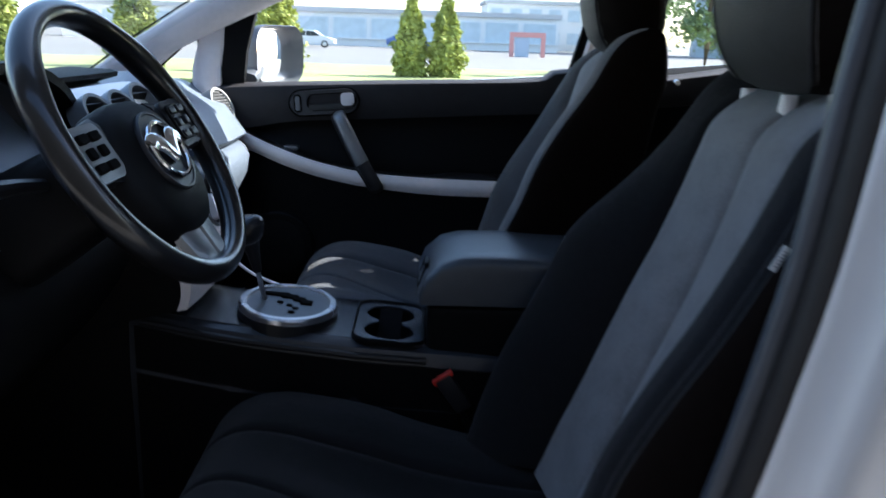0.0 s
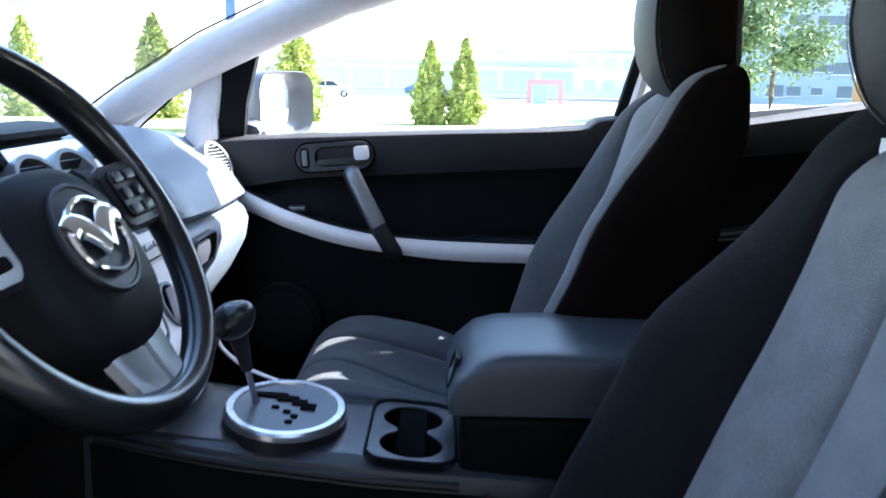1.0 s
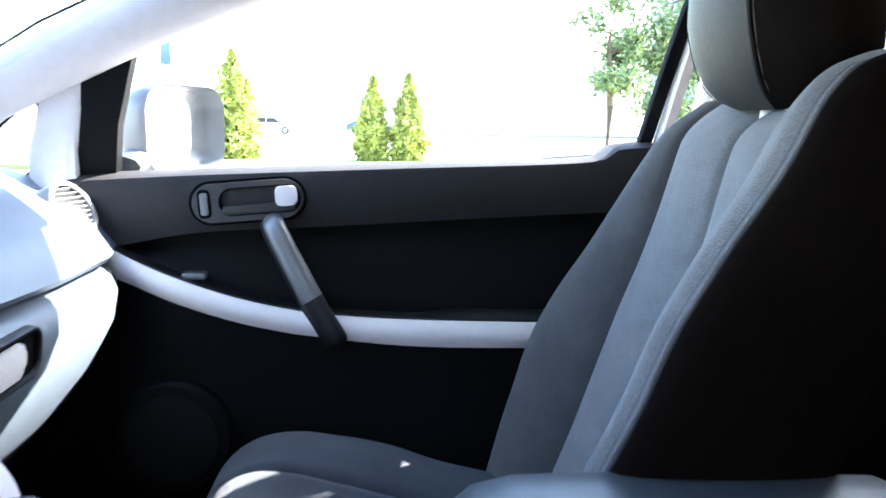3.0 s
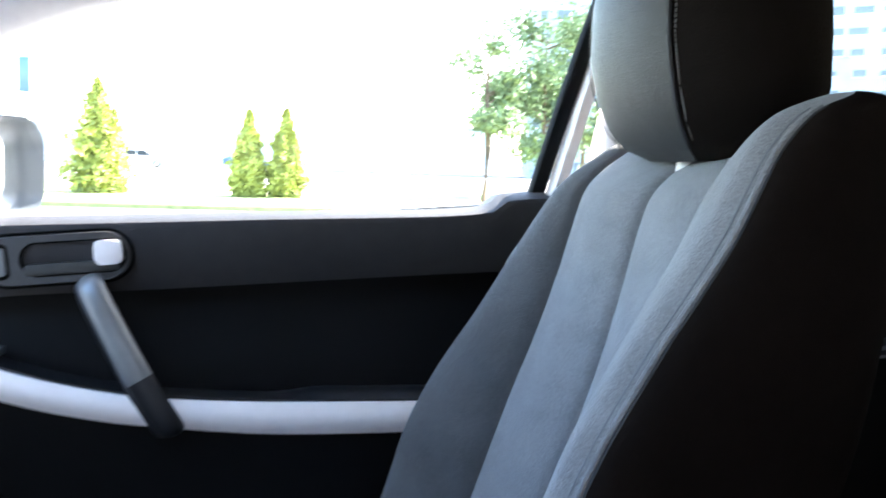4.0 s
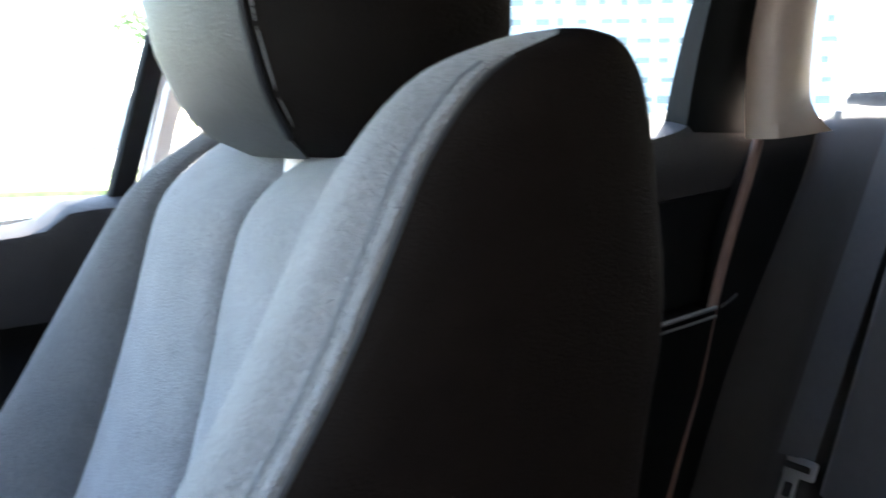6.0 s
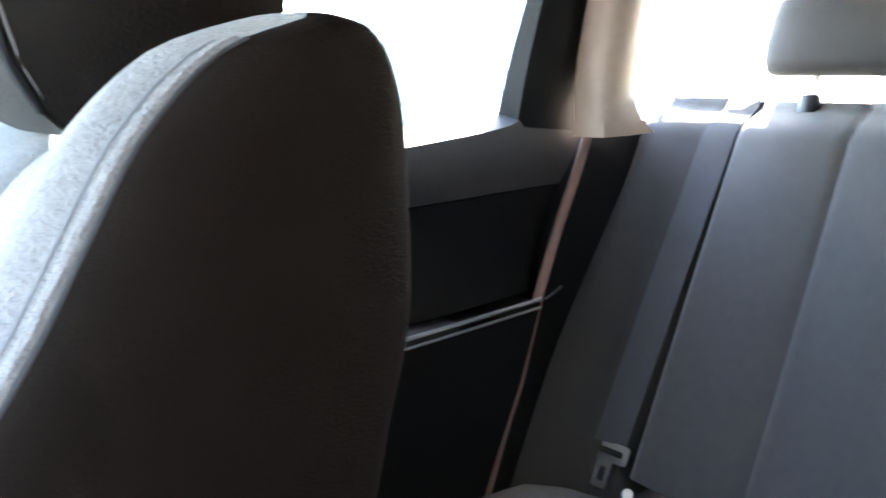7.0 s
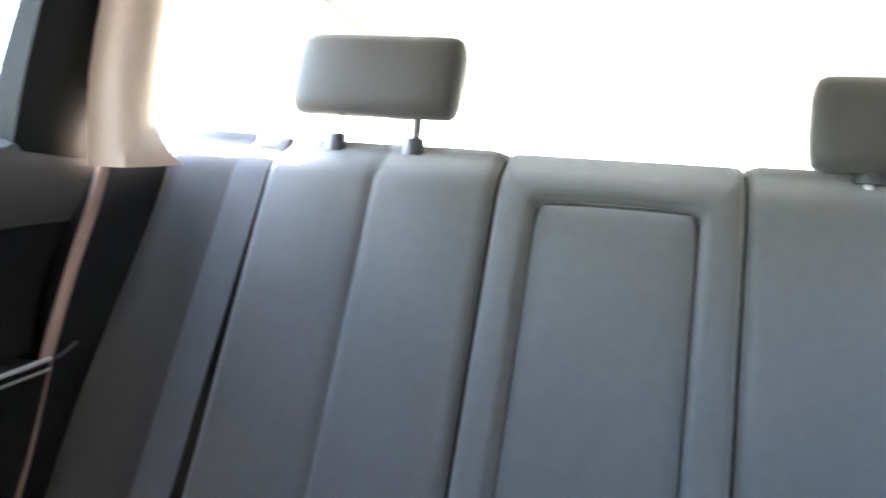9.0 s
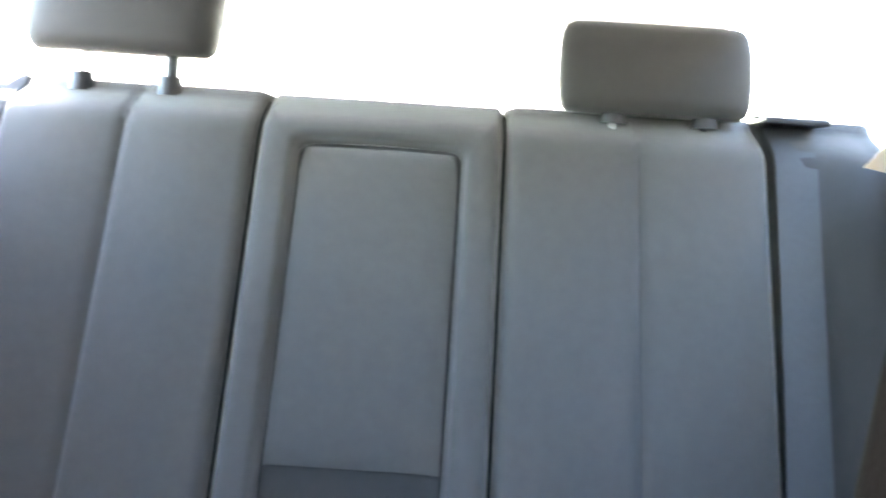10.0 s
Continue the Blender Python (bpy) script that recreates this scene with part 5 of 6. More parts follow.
# ---- front seats ----
CUSH_LINE = smooth_path([(0.12, 0, 0.570), (-0.02, 0, 0.582), (-0.12, 0, 0.597), (-0.20, 0, 0.616), (-0.27, 0, 0.641), (-0.33, 0, 0.664), (-0.38, 0, 0.674), (-0.42, 0, 0.662), (-0.449, 0, 0.628), (-0.459, 0, 0.58), (-0.452, 0, 0.50)], 6)
CUSH_X = lambda v: float(np.interp(v * (len(CUSH_LINE) - 1), range(len(CUSH_LINE)), [p.x for p in CUSH_LINE]))  # noqa: E731
CUSH_Z = lambda v: float(np.interp(v * (len(CUSH_LINE) - 1), range(len(CUSH_LINE)), [p.z for p in CUSH_LINE]))  # noqa: E731
# rise of the cushion's side rolls from the rear to the lip
ROLL = soft(((-0.46, 0.0), (-0.42, 0.004), (-0.38, 0.014), (-0.31, 0.036), (-0.21, 0.056), (-0.12, 0.048), (0.0, 0.040), (0.12, 0.036)))
# forward reach of the backrest against height, at its seams and edges
X_MID = soft(((0.58, 0.020), (0.70, 0.075), (0.82, 0.117), (0.89, 0.142), (0.96, 0.164), (1.03, 0.182), (1.08, 0.193), (1.12, 0.206), (1.16, 0.232)))
X_SEAM = soft(((0.58, 0.000), (0.70, 0.050), (0.82, 0.091), (0.89, 0.115), (0.96, 0.142), (1.03, 0.165), (1.08, 0.179), (1.12, 0.192), (1.16, 0.220)))
X_OUT = soft(((0.58, -0.055), (0.75, -0.004), (0.82, 0.017), (0.89, 0.052), (0.96, 0.096), (1.03, 0.135), (1.08, 0.162), (1.12, 0.185), (1.16, 0.212)))
X_IN = soft(((0.58, -0.100), (0.75, -0.046), (0.82, -0.016), (0.89, 0.015), (0.96, 0.040), (1.03, 0.080), (1.065, 0.105), (1.10, 0.129), (1.135, 0.148), (1.16, 0.163), (1.185, 0.188), (1.20, 0.222)))
W_OUT = soft(((0.58, 0.250), (0.75, 0.252), (0.89, 0.250), (0.96, 0.242), (1.03, 0.230), (1.08, 0.217), (1.12, 0.203), (1.16, 0.182)))
W_IN = soft(((0.58, 0.232), (0.75, 0.243), (0.89, 0.254), (0.96, 0.261), (1.03, 0.261), (1.10, 0.253), (1.16, 0.245), (1.20, 0.238)))
X_BACK = soft(((0.58, 0.150), (0.80, 0.205), (0.95, 0.236), (1.05, 0.254), (1.10, 0.268), (1.14, 0.269), (1.17, 0.268), (1.185, 0.266), (1.195, 0.261), (1.205, 0.250)))


def front_seat(yc, dx, dz, cush_dx, cush_dz, inner, label, lean=0.0, narrow=1.0, raised=0.0, flat=0.0):
    """A bucket seat; inner is the sign of y from the seat's middle towards the console."""
    W, GR = 0.247, 0.585
    SEAM = 0.137
    seat = thing("front_seat", (dx, yc, ZF), label, "car seat", group="front seats")
    z0 = 0.60

    def top(o):
        if o >= 0:
            return 1.166 + 0.008 * ease(0.2, GR, o) - 0.016 * ease(0.75, 1.0, o)
        return 1.166 + 0.006 * ease(0.2, GR, -o) + 0.030 * ease(GR, 0.95, -o)

    def front(u, v):
        o = -inner * u                      # positive towards the door
        a = abs(o)
        s_ = max(0.0, (v - 0.90) / 0.10)
        vz = v if v < 0.9 else 0.9 + 0.1 * math.sin(s_ * math.pi / 2)
        z = z0 + (top(o) - z0) * vz
        zc = z
        edge_w = (W_OUT(zc) if o > 0 else W_IN(zc) * narrow)
        if a <= GR:
            t = a / GR
            off = SEAM * t
            x = X_MID(zc) + (X_SEAM(zc) - X_MID(zc)) * t
            x -= 0.011 * math.sin(math.pi * t) ** 0.8 * ease(0, 0.15, v)
        else:
            t = min(1.0, (a - GR) / (0.93 - GR))
            off = SEAM + (edge_w - SEAM) * t
            reach = (X_OUT(zc) if o > 0 else X_IN(zc) + flat * ease(0.92, 1.06, zc)) - X_SEAM(zc)
            k = 1 - (1 - t) ** 1.9
            x = X_SEAM(zc) + reach * k - 0.010 * math.sin(math.pi * t) * ease(0, 0.2, v) * (1 if o > 0 else 0.4)
            x += 0.012 * ease(0.80, 1.0, t) ** 2
        for g in (0.0, GR):
            x += 0.012 * math.exp(-((a - g) / 0.024) ** 2)
        x += 0.048 * (1 - math.cos(s_ * math.pi / 2)) * (1 - ease(GR, 0.93, -o))
        tilt = lean * max(0.0, vz - 0.15) / 0.85
        return Vector((x + dx + tilt, yc + math.copysign(off, u), z + dz))

    def back(u, v):
        f = front(u, v)
        zc = f.z - dz
        xb = X_BACK(zc) + 0.055 * (1 - min(1.0, abs(u) / 0.93) ** 2.2) - 0.016 * ease(0.88, 1.0, v) ** 2 * (1 - ease(GR, 0.93, inner * u))
        tilt = lean * max(0.0, v - 0.15) / 0.85
        return Vector((max(xb + tilt, f.x - dx + 0.004) + dx, yc + (f.y - yc) * 0.985, f.z - 0.002 * v))

    vs = spread(0, 0.8, 22) + spread(0.82, 0.89, 4) + spread(0.90, 1, 13)

    def strip(name, u0, u1, n, mat, text=""):
        mid = lambda u, v: front(u, v).lerp(back(u, v), 0.35)  # noqa: E731
        return part(name, slab(front, mid, spread(u0, u1, n), vs), mat, seat, text, angle=60)
    # light painted in: driver's bolsters dark, passenger's lighter, the inner one lightest
    strip("backrest_bolster", GR + 0.005, 0.93, 24, FABRIC_HALF_LIT if inner < 0 else FABRIC_SHADED)
    strip("backrest_bolster", -0.93, -GR - 0.005, 24, FABRIC if inner < 0 else FABRIC_SHADED)
    strip("backrest_panel", 0.004, GR, 24, FABRIC, "grey woven backrest panel")
    strip("backrest_panel", -GR, -0.004, 24, FABRIC, "grey woven backrest panel")
    for sg in (1, -1):
        rows_ = []
        for v in vs:
            p, q = front(sg * 0.931, v), back(sg * 0.931, v)
            p_in, q_in = p + Vector((0.004, -sg * 0.004, -0.002)), q + Vector((-0.004, -sg * 0.004, -0.002))
            row = [p_in]
            for k in (0.0, 0.01, 0.03, 0.07, 0.14, 0.25, 0.4, 0.55, 0.7, 0.82, 0.91, 0.96, 0.985, 1.0):
                out = 0.028 * (max(0.0, 4 * k * (1 - k))) ** 0.32 * math.sqrt(max(0.0, 1 - v ** 24))
                row.append(p.lerp(q, k) + Vector((0, sg * out, 0)))
            rows_.append(row + [q_in])
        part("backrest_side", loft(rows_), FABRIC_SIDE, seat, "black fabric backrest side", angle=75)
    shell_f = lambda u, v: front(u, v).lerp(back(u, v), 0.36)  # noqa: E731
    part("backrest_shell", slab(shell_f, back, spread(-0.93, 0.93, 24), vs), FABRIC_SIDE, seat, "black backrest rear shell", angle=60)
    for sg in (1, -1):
        # welt and seam follow their bolster's painted tone, lit or shaded
        welt = FABRIC if inner < 0 and sg < 0 else FABRIC_HALF_LIT if inner < 0 else FABRIC_SHADED
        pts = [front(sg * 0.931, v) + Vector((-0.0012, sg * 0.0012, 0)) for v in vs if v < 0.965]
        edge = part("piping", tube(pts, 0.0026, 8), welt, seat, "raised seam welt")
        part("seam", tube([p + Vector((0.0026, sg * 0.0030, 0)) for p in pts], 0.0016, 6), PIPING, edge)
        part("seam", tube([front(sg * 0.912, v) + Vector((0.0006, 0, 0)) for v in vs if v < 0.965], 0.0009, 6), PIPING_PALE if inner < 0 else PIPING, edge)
    # stitched groove line at the top of the centre panels
    for sg in (1, -1):
        pts = [front(sg * (GR + 0.003), v) + Vector((0.002, 0, 0)) for v in vs]
        part("panel_seam", tube(pts, 0.0022, 6), PIPING, seat)
    part("panel_seam", tube([front(0.0, v) + Vector((0.001, 0, 0)) for v in vs], 0.0022, 6), PIPING, seat)
    # cushion
    def cush(u, v):
        """v from the rear (0) to the front lip and down (1)."""
        a = abs(u)
        x0, z0_ = CUSH_X(v), CUSH_Z(v)
        px = x0
        pz = z0_ + ROLL(x0) * ease(0.20, 0.78, a) - 0.035 * ease(0.86, 1.0, a) ** 2
        for g in (0.0, 0.5):
            pz -= 0.007 * math.exp(-((a - g) / 0.022) ** 2) * (1 - 0.6 * ease(0.85, 1, v))
        return Vector((px + cush_dx, yc + W * u, pz + cush_dz))
    low = lambda u, v: Vector((min(cush(u, v).x + 0.03 * v, 0.12 + cush_dx), yc + W * 0.97 * u, 0.47 + cush_dz))  # noqa: E731
    cvs = spread(0, 1, 61)
    # cushion tone carries light: passenger seat paler, driver's seat shaded
    side_mat, mid_mat = (CUSHION_LIT, CUSHION_LIT) if inner < 0 else (FABRIC_SHADED, FABRIC_SHADED)
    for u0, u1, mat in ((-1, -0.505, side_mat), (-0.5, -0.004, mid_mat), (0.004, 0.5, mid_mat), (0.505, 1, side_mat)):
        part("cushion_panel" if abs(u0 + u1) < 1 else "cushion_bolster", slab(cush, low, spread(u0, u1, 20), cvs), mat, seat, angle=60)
    part("seat_base", box(-0.36 + cush_dx, 0.14 + cush_dx, yc - W * 0.92, yc + W * 0.92, 0.39 + cush_dz, 0.474 + cush_dz, 0.02), PLASTIC, seat)
    for sg in (1, -1):
        part("seat_rail", box(-0.42 + cush_dx, 0.2 + cush_dx, yc + sg * 0.19 - 0.02, yc + sg * 0.19 + 0.02, ZF, 0.392 + cush_dz, 0.004), STEEL, seat)
    # headrest
    hy, hx = yc + 0.018 * inner, 0.238 + dx + lean
    rings = []
    prof = ((0.0, 0.30, 0.50), (0.010, 0.60, 0.72), (0.030, 0.84, 0.86), (0.06, 0.96, 0.94), (0.10, 1.0, 0.99), (0.15, 1.0, 1.0), (0.19, 0.93, 0.97), (0.222, 0.74, 0.90), (0.238, 0.35, 0.70))
    for h, kx, ky in prof:
        ring = []
        for a in spread(0, 2 * math.pi * 47 / 48, 48):
            c, s = math.cos(a), math.sin(a)
            rr = (abs(c) ** 2.5 + abs(s) ** 2.5) ** (-1 / 2.5)
            fwd = 0.066 if c < 0 else 0.085
            ring.append(Vector((hx + fwd * kx * rr * c - 0.016 * ease(0.0, 0.12, h) + 0.03 * (h - 0.1) + 0.016 * abs(s) ** 3 * (c < 0.5), hy + 0.158 * ky * rr * s * (1 - 0.12 * ease(0.05, 0.20, h) * (s * inner > 0)), 1.153 + dz + raised + h)))
        rings.append(ring)
    # shade put into the sides' colour; the front panel keeps the lit tone
    head = part("headrest", loft(rings), LEATHER_SHADED, seat, "black vinyl headrest, sides darkened for shade", angle=80)
    centre = Vector((hx, hy, 1.153 + dz + raised + 0.12))
    seam_a, seam_b = (17, 28) if inner < 0 else (20, 31)
    panel_of = lambda ring: ring[seam_a:seam_b + 1]  # noqa: E731
    proud = [[p + (p - centre).normalized() * 0.0012 for p in panel_of(ring)] for ring in rings]
    deep_ = [[p - (p - centre).normalized() * 0.004 for p in panel_of(ring)] for ring in rings]
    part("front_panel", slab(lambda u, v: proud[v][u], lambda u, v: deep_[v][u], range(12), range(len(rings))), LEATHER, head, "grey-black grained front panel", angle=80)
    # stitched seams between the headrest's front face and its sides
    for k in (seam_a, seam_b):
        line = [rings[j][k] for j in range(1, 8)]
        mid = Vector((hx, hy, 0))
        line = smooth_path([p + (Vector((p.x, p.y, 0)) - mid).normalized() * 0.0012 for p in line], 12)
        part("seam", tube(line, 0.0022, 6), PIPING, head)
        bm = bmesh.new()
        for i in range(1, len(line) - 1):
            q = line[i]
            off = (Vector((q.x, q.y, 0)) - mid).normalized()
            sidew = Vector((-off.y, off.x, 0)) * 0.006
            d = (line[i + 1] - line[i - 1]).normalized() * 0.0014
            tube([q + sidew - d + off * 0.0016, q + sidew + d + off * 0.0014], 0.0009, 5, bm=bm)
        part("stitching", bm, THREAD, head, "pale stitching")
    gx = 0.238 + dx + lean
    for sg in (1, -1):
        part("headrest_post", tube([(gx + 0.017, yc + sg * 0.062, 1.10 + dz), (gx + 0.012, yc + sg * 0.062, 1.19 + dz + raised)], 0.006, 10), STEEL, head, "steel headrest post")
        guide_y = yc + inner * 0.075 + sg * 0.062
        part("post_guide", tube([(gx - 0.002, guide_y, 1.130 + dz), (gx - 0.002, guide_y, 1.164 + dz)], [0.012, 0.010], 14), SILVER, seat, "pale headrest post guide")
    # small fabric tag on the outer bolster
    tu, tv = 0.93, 0.745
    q, q2 = front(-inner * tu, tv), front(-inner * tu, tv + 0.065)
    d = (q2 - q).normalized()
    outw = Vector((0, -inner, 0))
    acr = d.cross(outw).normalized()
    bm = bmesh.new()
    base = q + outw * 0.006
    vsx = [base + d * a_ * 0.026 + acr * b_ * 0.006 + outw * (0.001 + 0.002 * a_) for a_, b_ in ((0, -1), (1, -1), (1, 1), (0, 1))]
    lo_ = [bm.verts.new(p) for p in vsx]
    hi_ = [bm.verts.new(p + outw * 0.0015) for p in vsx]
    bm.faces.new(lo_[::-1]), bm.faces.new(hi_)
    for j in range(4):
        bm.faces.new((lo_[j], lo_[(j + 1) % 4], hi_[(j + 1) % 4], hi_[j]))
    tag = part("tag", bm, TAG, seat, "small white fabric tag", smooth=False)
    bm = bmesh.new()
    for k in range(6):
        c = q + outw * 0.0105 + d * (0.005 + 0.0032 * k)
        join(bm, box(-0.0006, 0.0006, -0.0002, 0.0002, -0.004, 0.004), Matrix.Translation(c) @ Matrix((d, outw, acr)).transposed().to_4x4())
    part("print_bars", bm, PRINT, tag, smooth=False)
    return seat


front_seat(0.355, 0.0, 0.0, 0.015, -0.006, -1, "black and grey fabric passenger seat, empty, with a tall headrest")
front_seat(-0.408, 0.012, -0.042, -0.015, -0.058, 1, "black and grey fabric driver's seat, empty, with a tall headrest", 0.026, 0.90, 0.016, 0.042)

# belt buckles beside the console
for (bx, by, bz), lab in (((-0.113, -0.150, 0.650), "black belt buckle with a red button beside the driver's seat"), ((-0.075, 0.134, 0.775), "belt buckle with a pale button beside the passenger seat")):
    buckle = thing("belt_buckle", (bx, by, bz - 0.06), lab, "belt buckle")
    bm = box(-0.014, 0.014, -0.009, 0.009, -0.065, 0.0, 0.004)
    tilt = Matrix.Translation((bx, by, bz)) @ Matrix.Rotation(radians(-35), 4, "Y")
    bm.transform(tilt)
    part("body", bm, PLASTIC_HARD, buckle)
    bm = box(-0.018, 0.018, -0.0065, 0.0065, -0.006, 0.003, 0.002)
    bm.transform(tilt)
    part("button", bm, RED if by < 0 else TRIM_LIGHT, buckle)
    part("stalk", tube([tilt @ Vector((0, 0, -0.06)), (bx + 0.06, by, bz - 0.13), (bx + 0.10, by, bz - 0.22)], 0.009, 8), PLASTIC, buckle)

# ---- rear bench ----
bench = thing("rear_bench", (1.1, 0, ZF), "grey fabric rear bench with a fold-down centre armrest", "rear seat")


def bench_front(y, z):
    """The bench's face."""
    x = 1.316 + 0.413 * (z - 1.159)
    x += 0.055 * ease(1.17, 1.242, z) ** 2
    a = abs(y)
    for g, depth, wdt in ((0.36, 0.006, 0.006), (0.172, 0.014, 0.009), (0.54, 0.010, 0.008)):
        x += depth * math.exp(-((a - g) / wdt) ** 2)
    if a > 0.172:
        x -= 0.010 * abs(math.sin((a - 0.172) / 0.188 * math.pi)) if a < 0.54 else 0.022 * math.sin(min(1, (a - 0.54) / 0.135) * math.pi * 0.75) - 0.006
    x -= (0.016 + 0.070 * ease(1.17, 0.76, z)) * ease(0.605, 0.69, a)
    x += 0.0036 * noise.noise((y * 3, z * 3, 2))
    return x


def bench_strip(name, y0, y1, n, z_lo, z_hi, mat, push=0.0, text=""):
    ysx = spread(y0, y1, n)
    # rounded edges at both sides and on top
    def f(u, v):
        z = z_lo + (z_hi - z_lo) * v
        e = min(u - min(y0, y1), max(y0, y1) - u)
        rnd = 0.010 * (1 - ease(0, 0.010, e))
        return (bench_front(u, z) + rnd + push, u, z - 0.006 * (1 - ease(0, 0.012, e)) * ease(0.9, 1, v))
    def b(u, v):
        z = z_lo + (z_hi - z_lo) * v
        return (1.316 + 0.413 * (z - 1.159) + 0.115, u, z - 0.002)
    vsx = spread(0, 0.82, 20) + spread(0.84, 1, 10)
    return part(name, slab(f, b, ysx, vsx), mat, bench, text, angle=60)


for s in (1, -1):
    lo, hi = sorted((s * 0.1735, s * 0.539))
    bench_strip("backrest", lo, hi, 50, 0.66, 1.242, FABRIC_REAR)
    lo, hi = sorted((s * 0.541, s * 0.702))
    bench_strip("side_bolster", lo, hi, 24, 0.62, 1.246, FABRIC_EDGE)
    part("groove", tube([(bench_front(s * 0.172, z) - 0.001, s * 0.1725, z) for z in spread(0.66, 1.225, 24)], 0.0018, 6), BLACK, bench)
    part("seam", tube([(bench_front(s * 0.36, z) + 0.0005, s * 0.36, z) for z in spread(0.66, 1.22, 24)], 0.0016, 6), PIPING, bench)
inner_u, outer_u = [], []
for z in spread(0.66, 1.150, 16):
    inner_u.append((-0.114, z))
    outer_u.append((-0.1715, 0.66 + (z - 0.66) * 1.165))
for k in spread(0, 90, 7)[1:]:
    inner_u.append((-0.096 - 0.018 * math.cos(radians(k)), 1.150 + 0.018 * math.sin(radians(k))))
    outer_u.append((-0.1715 + 0.012 * k / 90 + (0.012 if k > 45 else 0.0), 1.231 + 0.009 * min(1, k / 45)))
for y in spread(-0.088, 0, 8):
    inner_u.append((y, 1.168 + 0.003 * (1 - (y / 0.096) ** 2)))
    outer_u.append((y * 1.65, 1.240))
inner_u += [(-y, z) for y, z in inner_u[-2::-1]]
outer_u += [(-y, z) for y, z in outer_u[-2::-1]]


def frame_at(i, k, back=0.0):
    y, z = inner_u[i][0] + (outer_u[i][0] - inner_u[i][0]) * k, inner_u[i][1] + (outer_u[i][1] - inner_u[i][1]) * k
    x = bench_front(y * 0.99, z) + 0.014 * (1 - ease(0, 0.22, k)) + 0.008 * (1 - ease(0, 0.12, 1 - k)) - 0.004 * math.sin(k * math.pi)
    return (x + back * 0.05, y, z)


part("centre_frame", slab(lambda u, v: frame_at(u, v), lambda u, v: frame_at(u, v, 1.0), range(len(inner_u)), [0, 0.04, 0.08, 0.13, 0.2, 0.3, 0.45, 0.6, 0.75, 0.85, 0.92, 0.96, 1.0]), FABRIC_REAR, bench, angle=70)
# fold-down armrest panel with a rounded top; a dark sheet shades the gap round it
rr = []
for z in spread(0.764, 1.1635, 22):
    w = 0.1100 - 0.006 * ease(1.13, 1.1635, z)
    row = []
    for u in spread(-1, 1, 23):
        bulge = -0.010 * (1 - abs(u) ** 6) * (1 - abs((z - 0.968) / 0.1957) ** 8) + 0.014
        row.append((1.316 + 0.413 * (z - 1.159) + bulge - 0.002, w * u, z + 0.002 * (1 - u * u) * ease(1.0, 1.16, z)))
    rr.append(row)
bm = bmesh.new()
grid = [[bm.verts.new(p) for p in row] for row in rr]
deep = [[bm.verts.new((p[0] + 0.05, p[1], p[2])) for p in row] for row in rr]
for j in range(len(rr) - 1):
    for i in range(22):
        bm.faces.new((grid[j][i], grid[j][i + 1], grid[j + 1][i + 1], grid[j + 1][i]))
for loop in ([(j, 0) for j in range(22)], [(j, 22) for j in range(22)], [(0, i) for i in range(23)], [(21, i) for i in range(23)]):
    for (j, i), (k, l) in zip(loop, loop[1:]):
        bm.faces.new((grid[j][i], grid[k][l], deep[k][l], deep[j][i]))
part("centre_armrest", bm, FABRIC_REAR, bench, "folded-up centre armrest panel", angle=60)
# darker sheet stands in for the shadow inside the armrest's gap
part("armrest_gap_shadow", slab(lambda u, v: (1.316 + 0.413 * (0.69 + 0.48 * v - 1.159) + 0.020, 0.1138 * u, 0.69 + 0.48 * v), lambda u, v: (1.316 + 0.413 * (0.69 + 0.48 * v - 1.159) + 0.10, 0.1138 * u, 0.69 + 0.48 * v), spread(-1, 1, 3), spread(0, 1, 3)), FABRIC_EDGE, bench)
part("cushion", slab(lambda u, v: (0.80 + 0.42 * v, 0.66 * u, 0.600 + 0.03 * math.sin((1 - v) * 2.2) - 0.10 * ease(0.15, 0.0, v) - 0.012 * math.exp(-((abs(u) - 0.25) / 0.02) ** 2)), lambda u, v: (0.84 + 0.38 * v, 0.65 * u, 0.46), spread(-1, 1, 50), spread(0, 1, 24)), FABRIC_REAR, bench, angle=60)
part("bench_base", box(0.86, 1.5, -0.66, 0.66, ZF, 0.465), PLASTIC, bench)
part("rear_shell", slab(lambda u, v: (1.44 + 0.24 * v, 0.67 * u, 0.46 + 0.75 * v), lambda u, v: (1.36 + 0.24 * v, 0.67 * u, 0.46 + 0.75 * v), spread(-1, 1, 3), spread(0, 1, 3)), PLASTIC, bench)


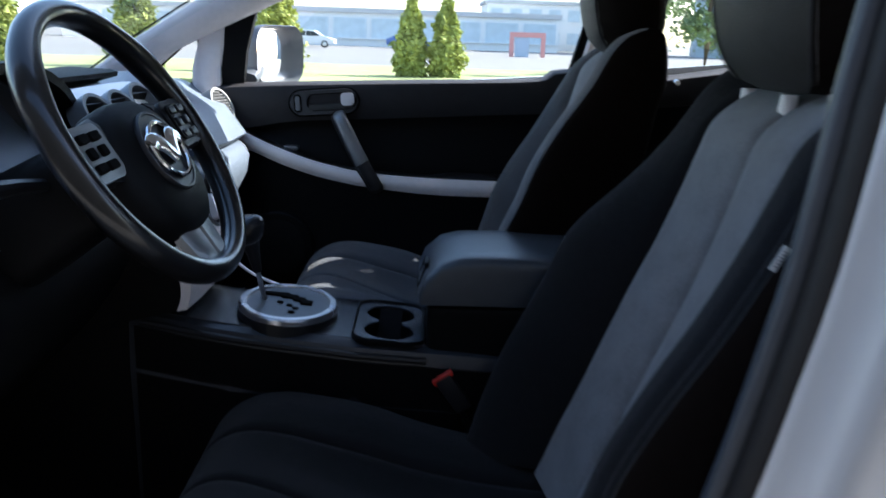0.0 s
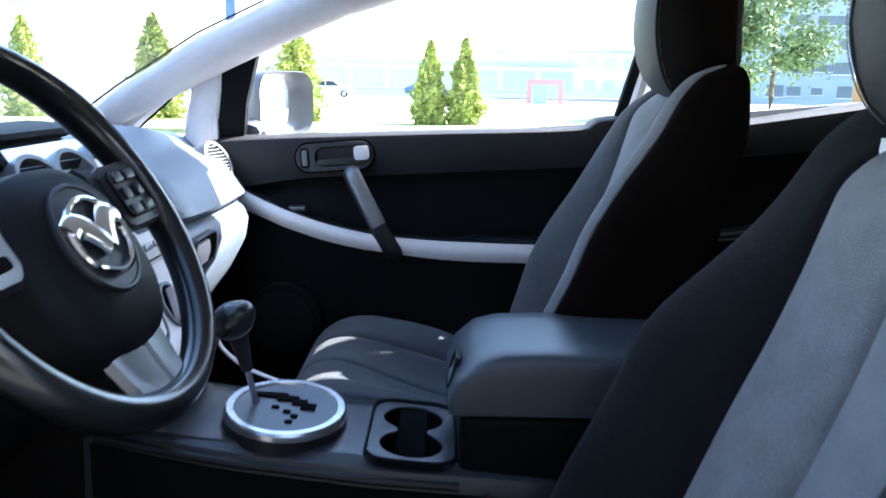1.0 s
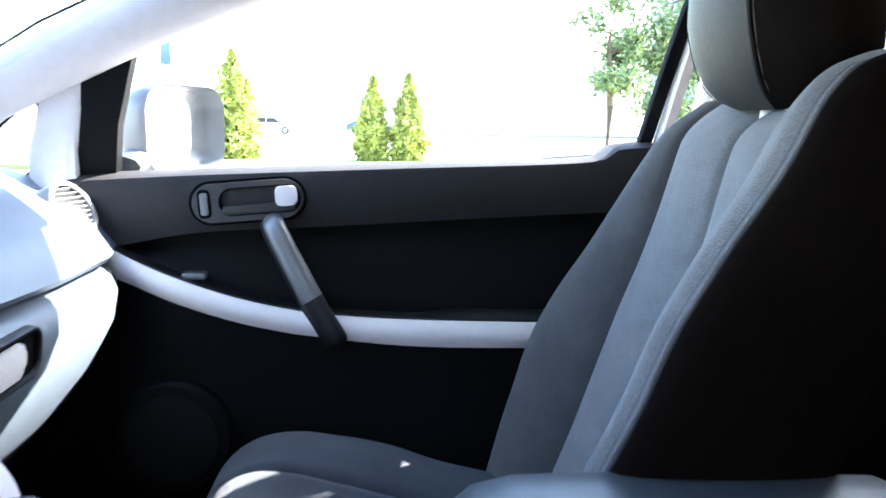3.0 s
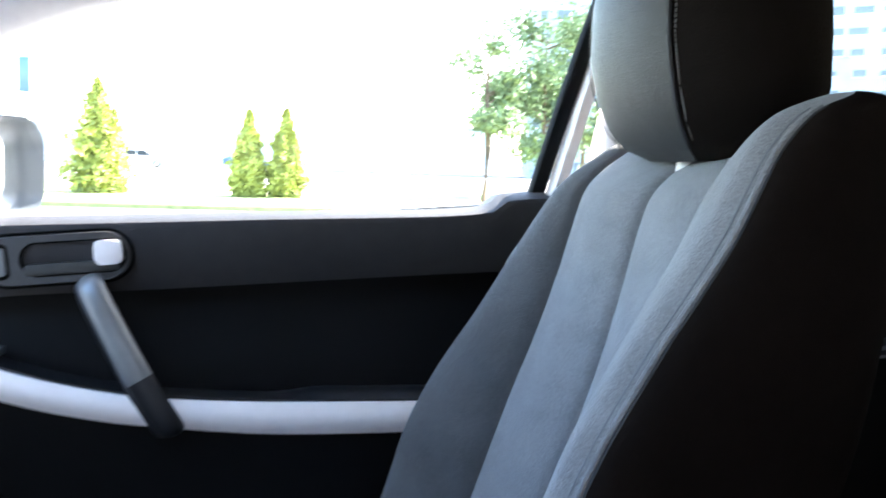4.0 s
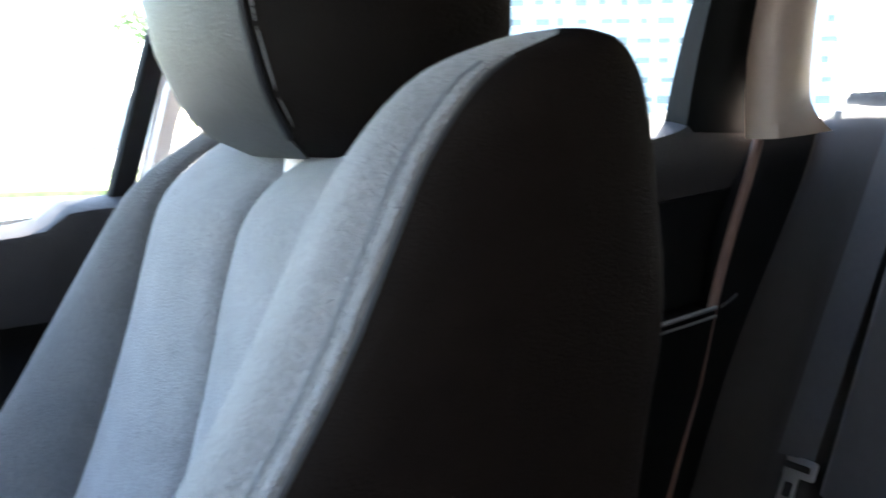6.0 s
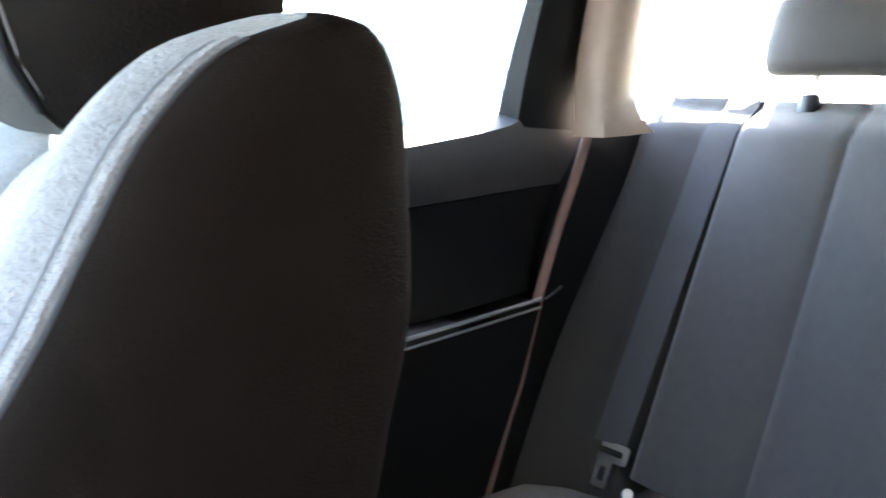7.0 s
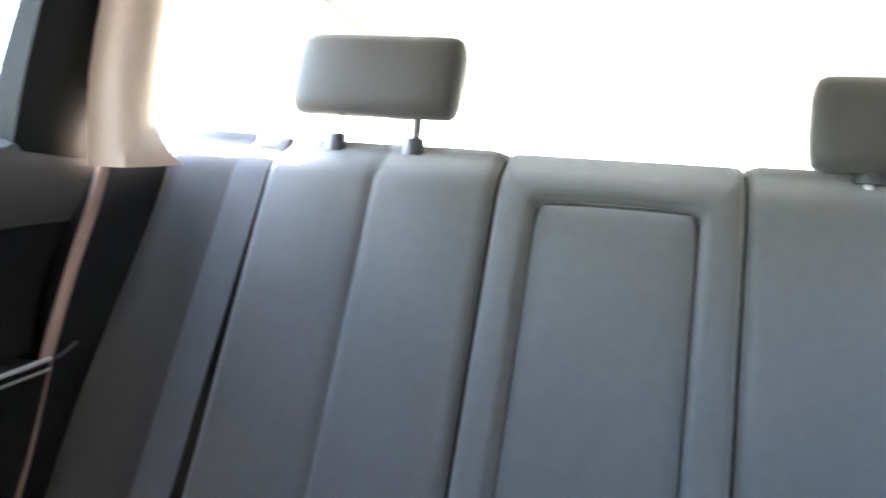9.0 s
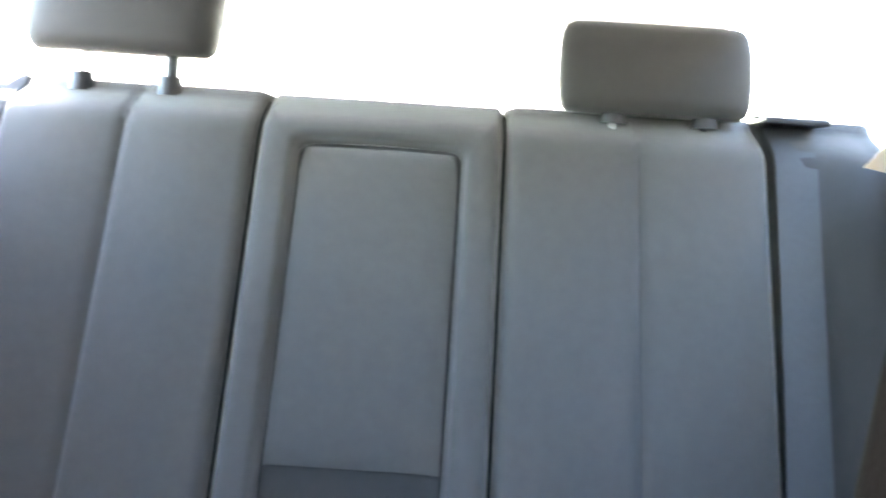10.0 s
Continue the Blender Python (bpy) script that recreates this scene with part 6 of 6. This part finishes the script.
def rear_headrest(yc, z_lo, z_hi, xc, lift):
    rings = []
    for t, kx, kw in ((0, 0.45, 0.90), (0.05, 0.75, 0.955), (0.16, 0.95, 0.985), (0.4, 1.0, 1.0), (0.7, 0.95, 0.995), (0.88, 0.82, 0.97), (0.96, 0.6, 0.93), (1.0, 0.3, 0.86)):
        z = z_lo + (z_hi - z_lo) * t
        ring = []
        for a in spread(0, 2 * math.pi * 39 / 40, 40):
            c, s = math.cos(a), math.sin(a)
            rr_ = (abs(c) ** 3.4 + abs(s) ** 3.4) ** (-1 / 3.4)
            ring.append((xc + 0.048 * kx * rr_ * c + 0.03 * t, yc + (0.140 if lift else 0.138) * kw * rr_ * s, z))
        rings.append(ring)
    h = part("headrest", loft(rings), LEATHER_REAR, bench, "low grey-black rear headrest", angle=70)
    for sg in (1, -1):
        part("headrest_post", tube([(xc - 0.005, yc - 0.008 + sg * 0.065, 1.20), (xc + 0.005, yc - 0.008 + sg * 0.065, z_lo + 0.01)], 0.008 if lift else 0.006, 10), (SILVER if lift else STEEL) if sg > 0 else PLASTIC_HARD, h)
        part("post_guide", tube([(xc - 0.006, yc - 0.008 + sg * 0.065, 1.225), (xc - 0.006, yc - 0.008 + sg * 0.065, 1.252)], [0.020, 0.015], 12), PLASTIC_HARD, bench)


LEATHER_REAR = material("dark_grey_rear_headrest_fabric", (0.0175, 0.0162, 0.0146), 0.75, vary=0.15, scale=60, bump=0.3, bump_scale=700, sheen=0.2)
rear_headrest(0.391, 1.283, 1.414, 1.394, True)
rear_headrest(-0.383, 1.238, 1.371, 1.372, False)

# rear belts, lying down the seams of the bench
for s, low_z in ((1, 0.700), (-1, 0.60)):
    belt = thing("seat_belt", (1.2, s * 0.56, 0.7), "charcoal webbing seat belt hanging down the rear bench", "seat belt", group="rear seat belts")
    top_y = 0.558 if s > 0 else 0.574
    line = [Vector((1.46, s * top_y, 1.252)), Vector((1.425, s * top_y, 1.254))]
    rings = [[p + Vector((dx_, dy_, 0)) for dx_, dy_ in ((-0.001, -0.026), (-0.0016, 0), (-0.001, 0.026), (0.001, 0.026), (0.001, -0.026))] for p in line]
    for z in spread(1.249, low_z, 26):
        by = top_y + (0.030 if s > 0 else -0.022) * (1.24 - z)
        xs_ = [bench_front(by + s * d, z) - 0.004 for d in (-0.026, 0.026)]
        xs_ = [min(xs_[0], xs_[1] + 0.012), min(xs_[1], xs_[0] + 0.012)]
        mid_x = min(sum(xs_) / 2, bench_front(by, z) - 0.004)
        line.append(Vector((mid_x, s * by, z)))
        rings.append([Vector((x_, s * by + d, z)) for x_, d in ((xs_[0], -0.026), (mid_x - 0.0006, 0), (xs_[1], 0.026), (xs_[1] + 0.002, 0.026), (xs_[0] + 0.002, -0.026))])
    part("webbing", loft(rings), BELT, belt, angle=50)
    if s < 0:
        part("guide", box(1.33, 1.40, s * 0.575 - 0.045, s * 0.575 + 0.045, 1.236, 1.246, 0.004), PLASTIC_HARD, belt, "black belt guide on the bench top")
    if s > 0:
        q = line[-1]
        fm = facing((q.x - 0.004, q.y, q.z - 0.012), (-0.92, 0, 0.38))
        clip = part("buckle_tongue", ring_plate(rounded(0.070, 0.030, 0.006, 4), rounded(0.052, 0.010, 0.003, 4), 0.004, fm, 0.001), STEEL, belt, "steel belt tongue with a black sleeve")
        part("tongue_blade", ring_plate(rounded(0.026, 0.046, 0.004, 4, cy=-0.034), rounded(0.014, 0.022, 0.003, 4, cy=-0.036), 0.003, fm, 0.001), STEEL, clip)
        part("stop_button", prism(oval(0.009, 0.009, 16), 0.004, fm @ Matrix.Translation((0.055, -0.05, 0.004)), 0.002), TAG, belt, "small pale stop button")
tagpart = solo("anchor_label", slab(lambda u, v: (1.325 + 0.02 * v, 0.676 - 0.004 * v + 0.012 * u, 1.165 + 0.07 * v), lambda u, v: (1.328 + 0.02 * v, 0.68 - 0.004 * v + 0.012 * u, 1.165 + 0.07 * v), spread(0, 1, 3), spread(0, 1, 4)), TAG, "narrow pale fabric label at the edge of the bench", "fabric label")
solo("luggage_cover", box(1.62, 2.28, -0.66, 0.66, 1.04, 1.055, 0.005), PLASTIC, "dark luggage cover behind the bench", "luggage cover")
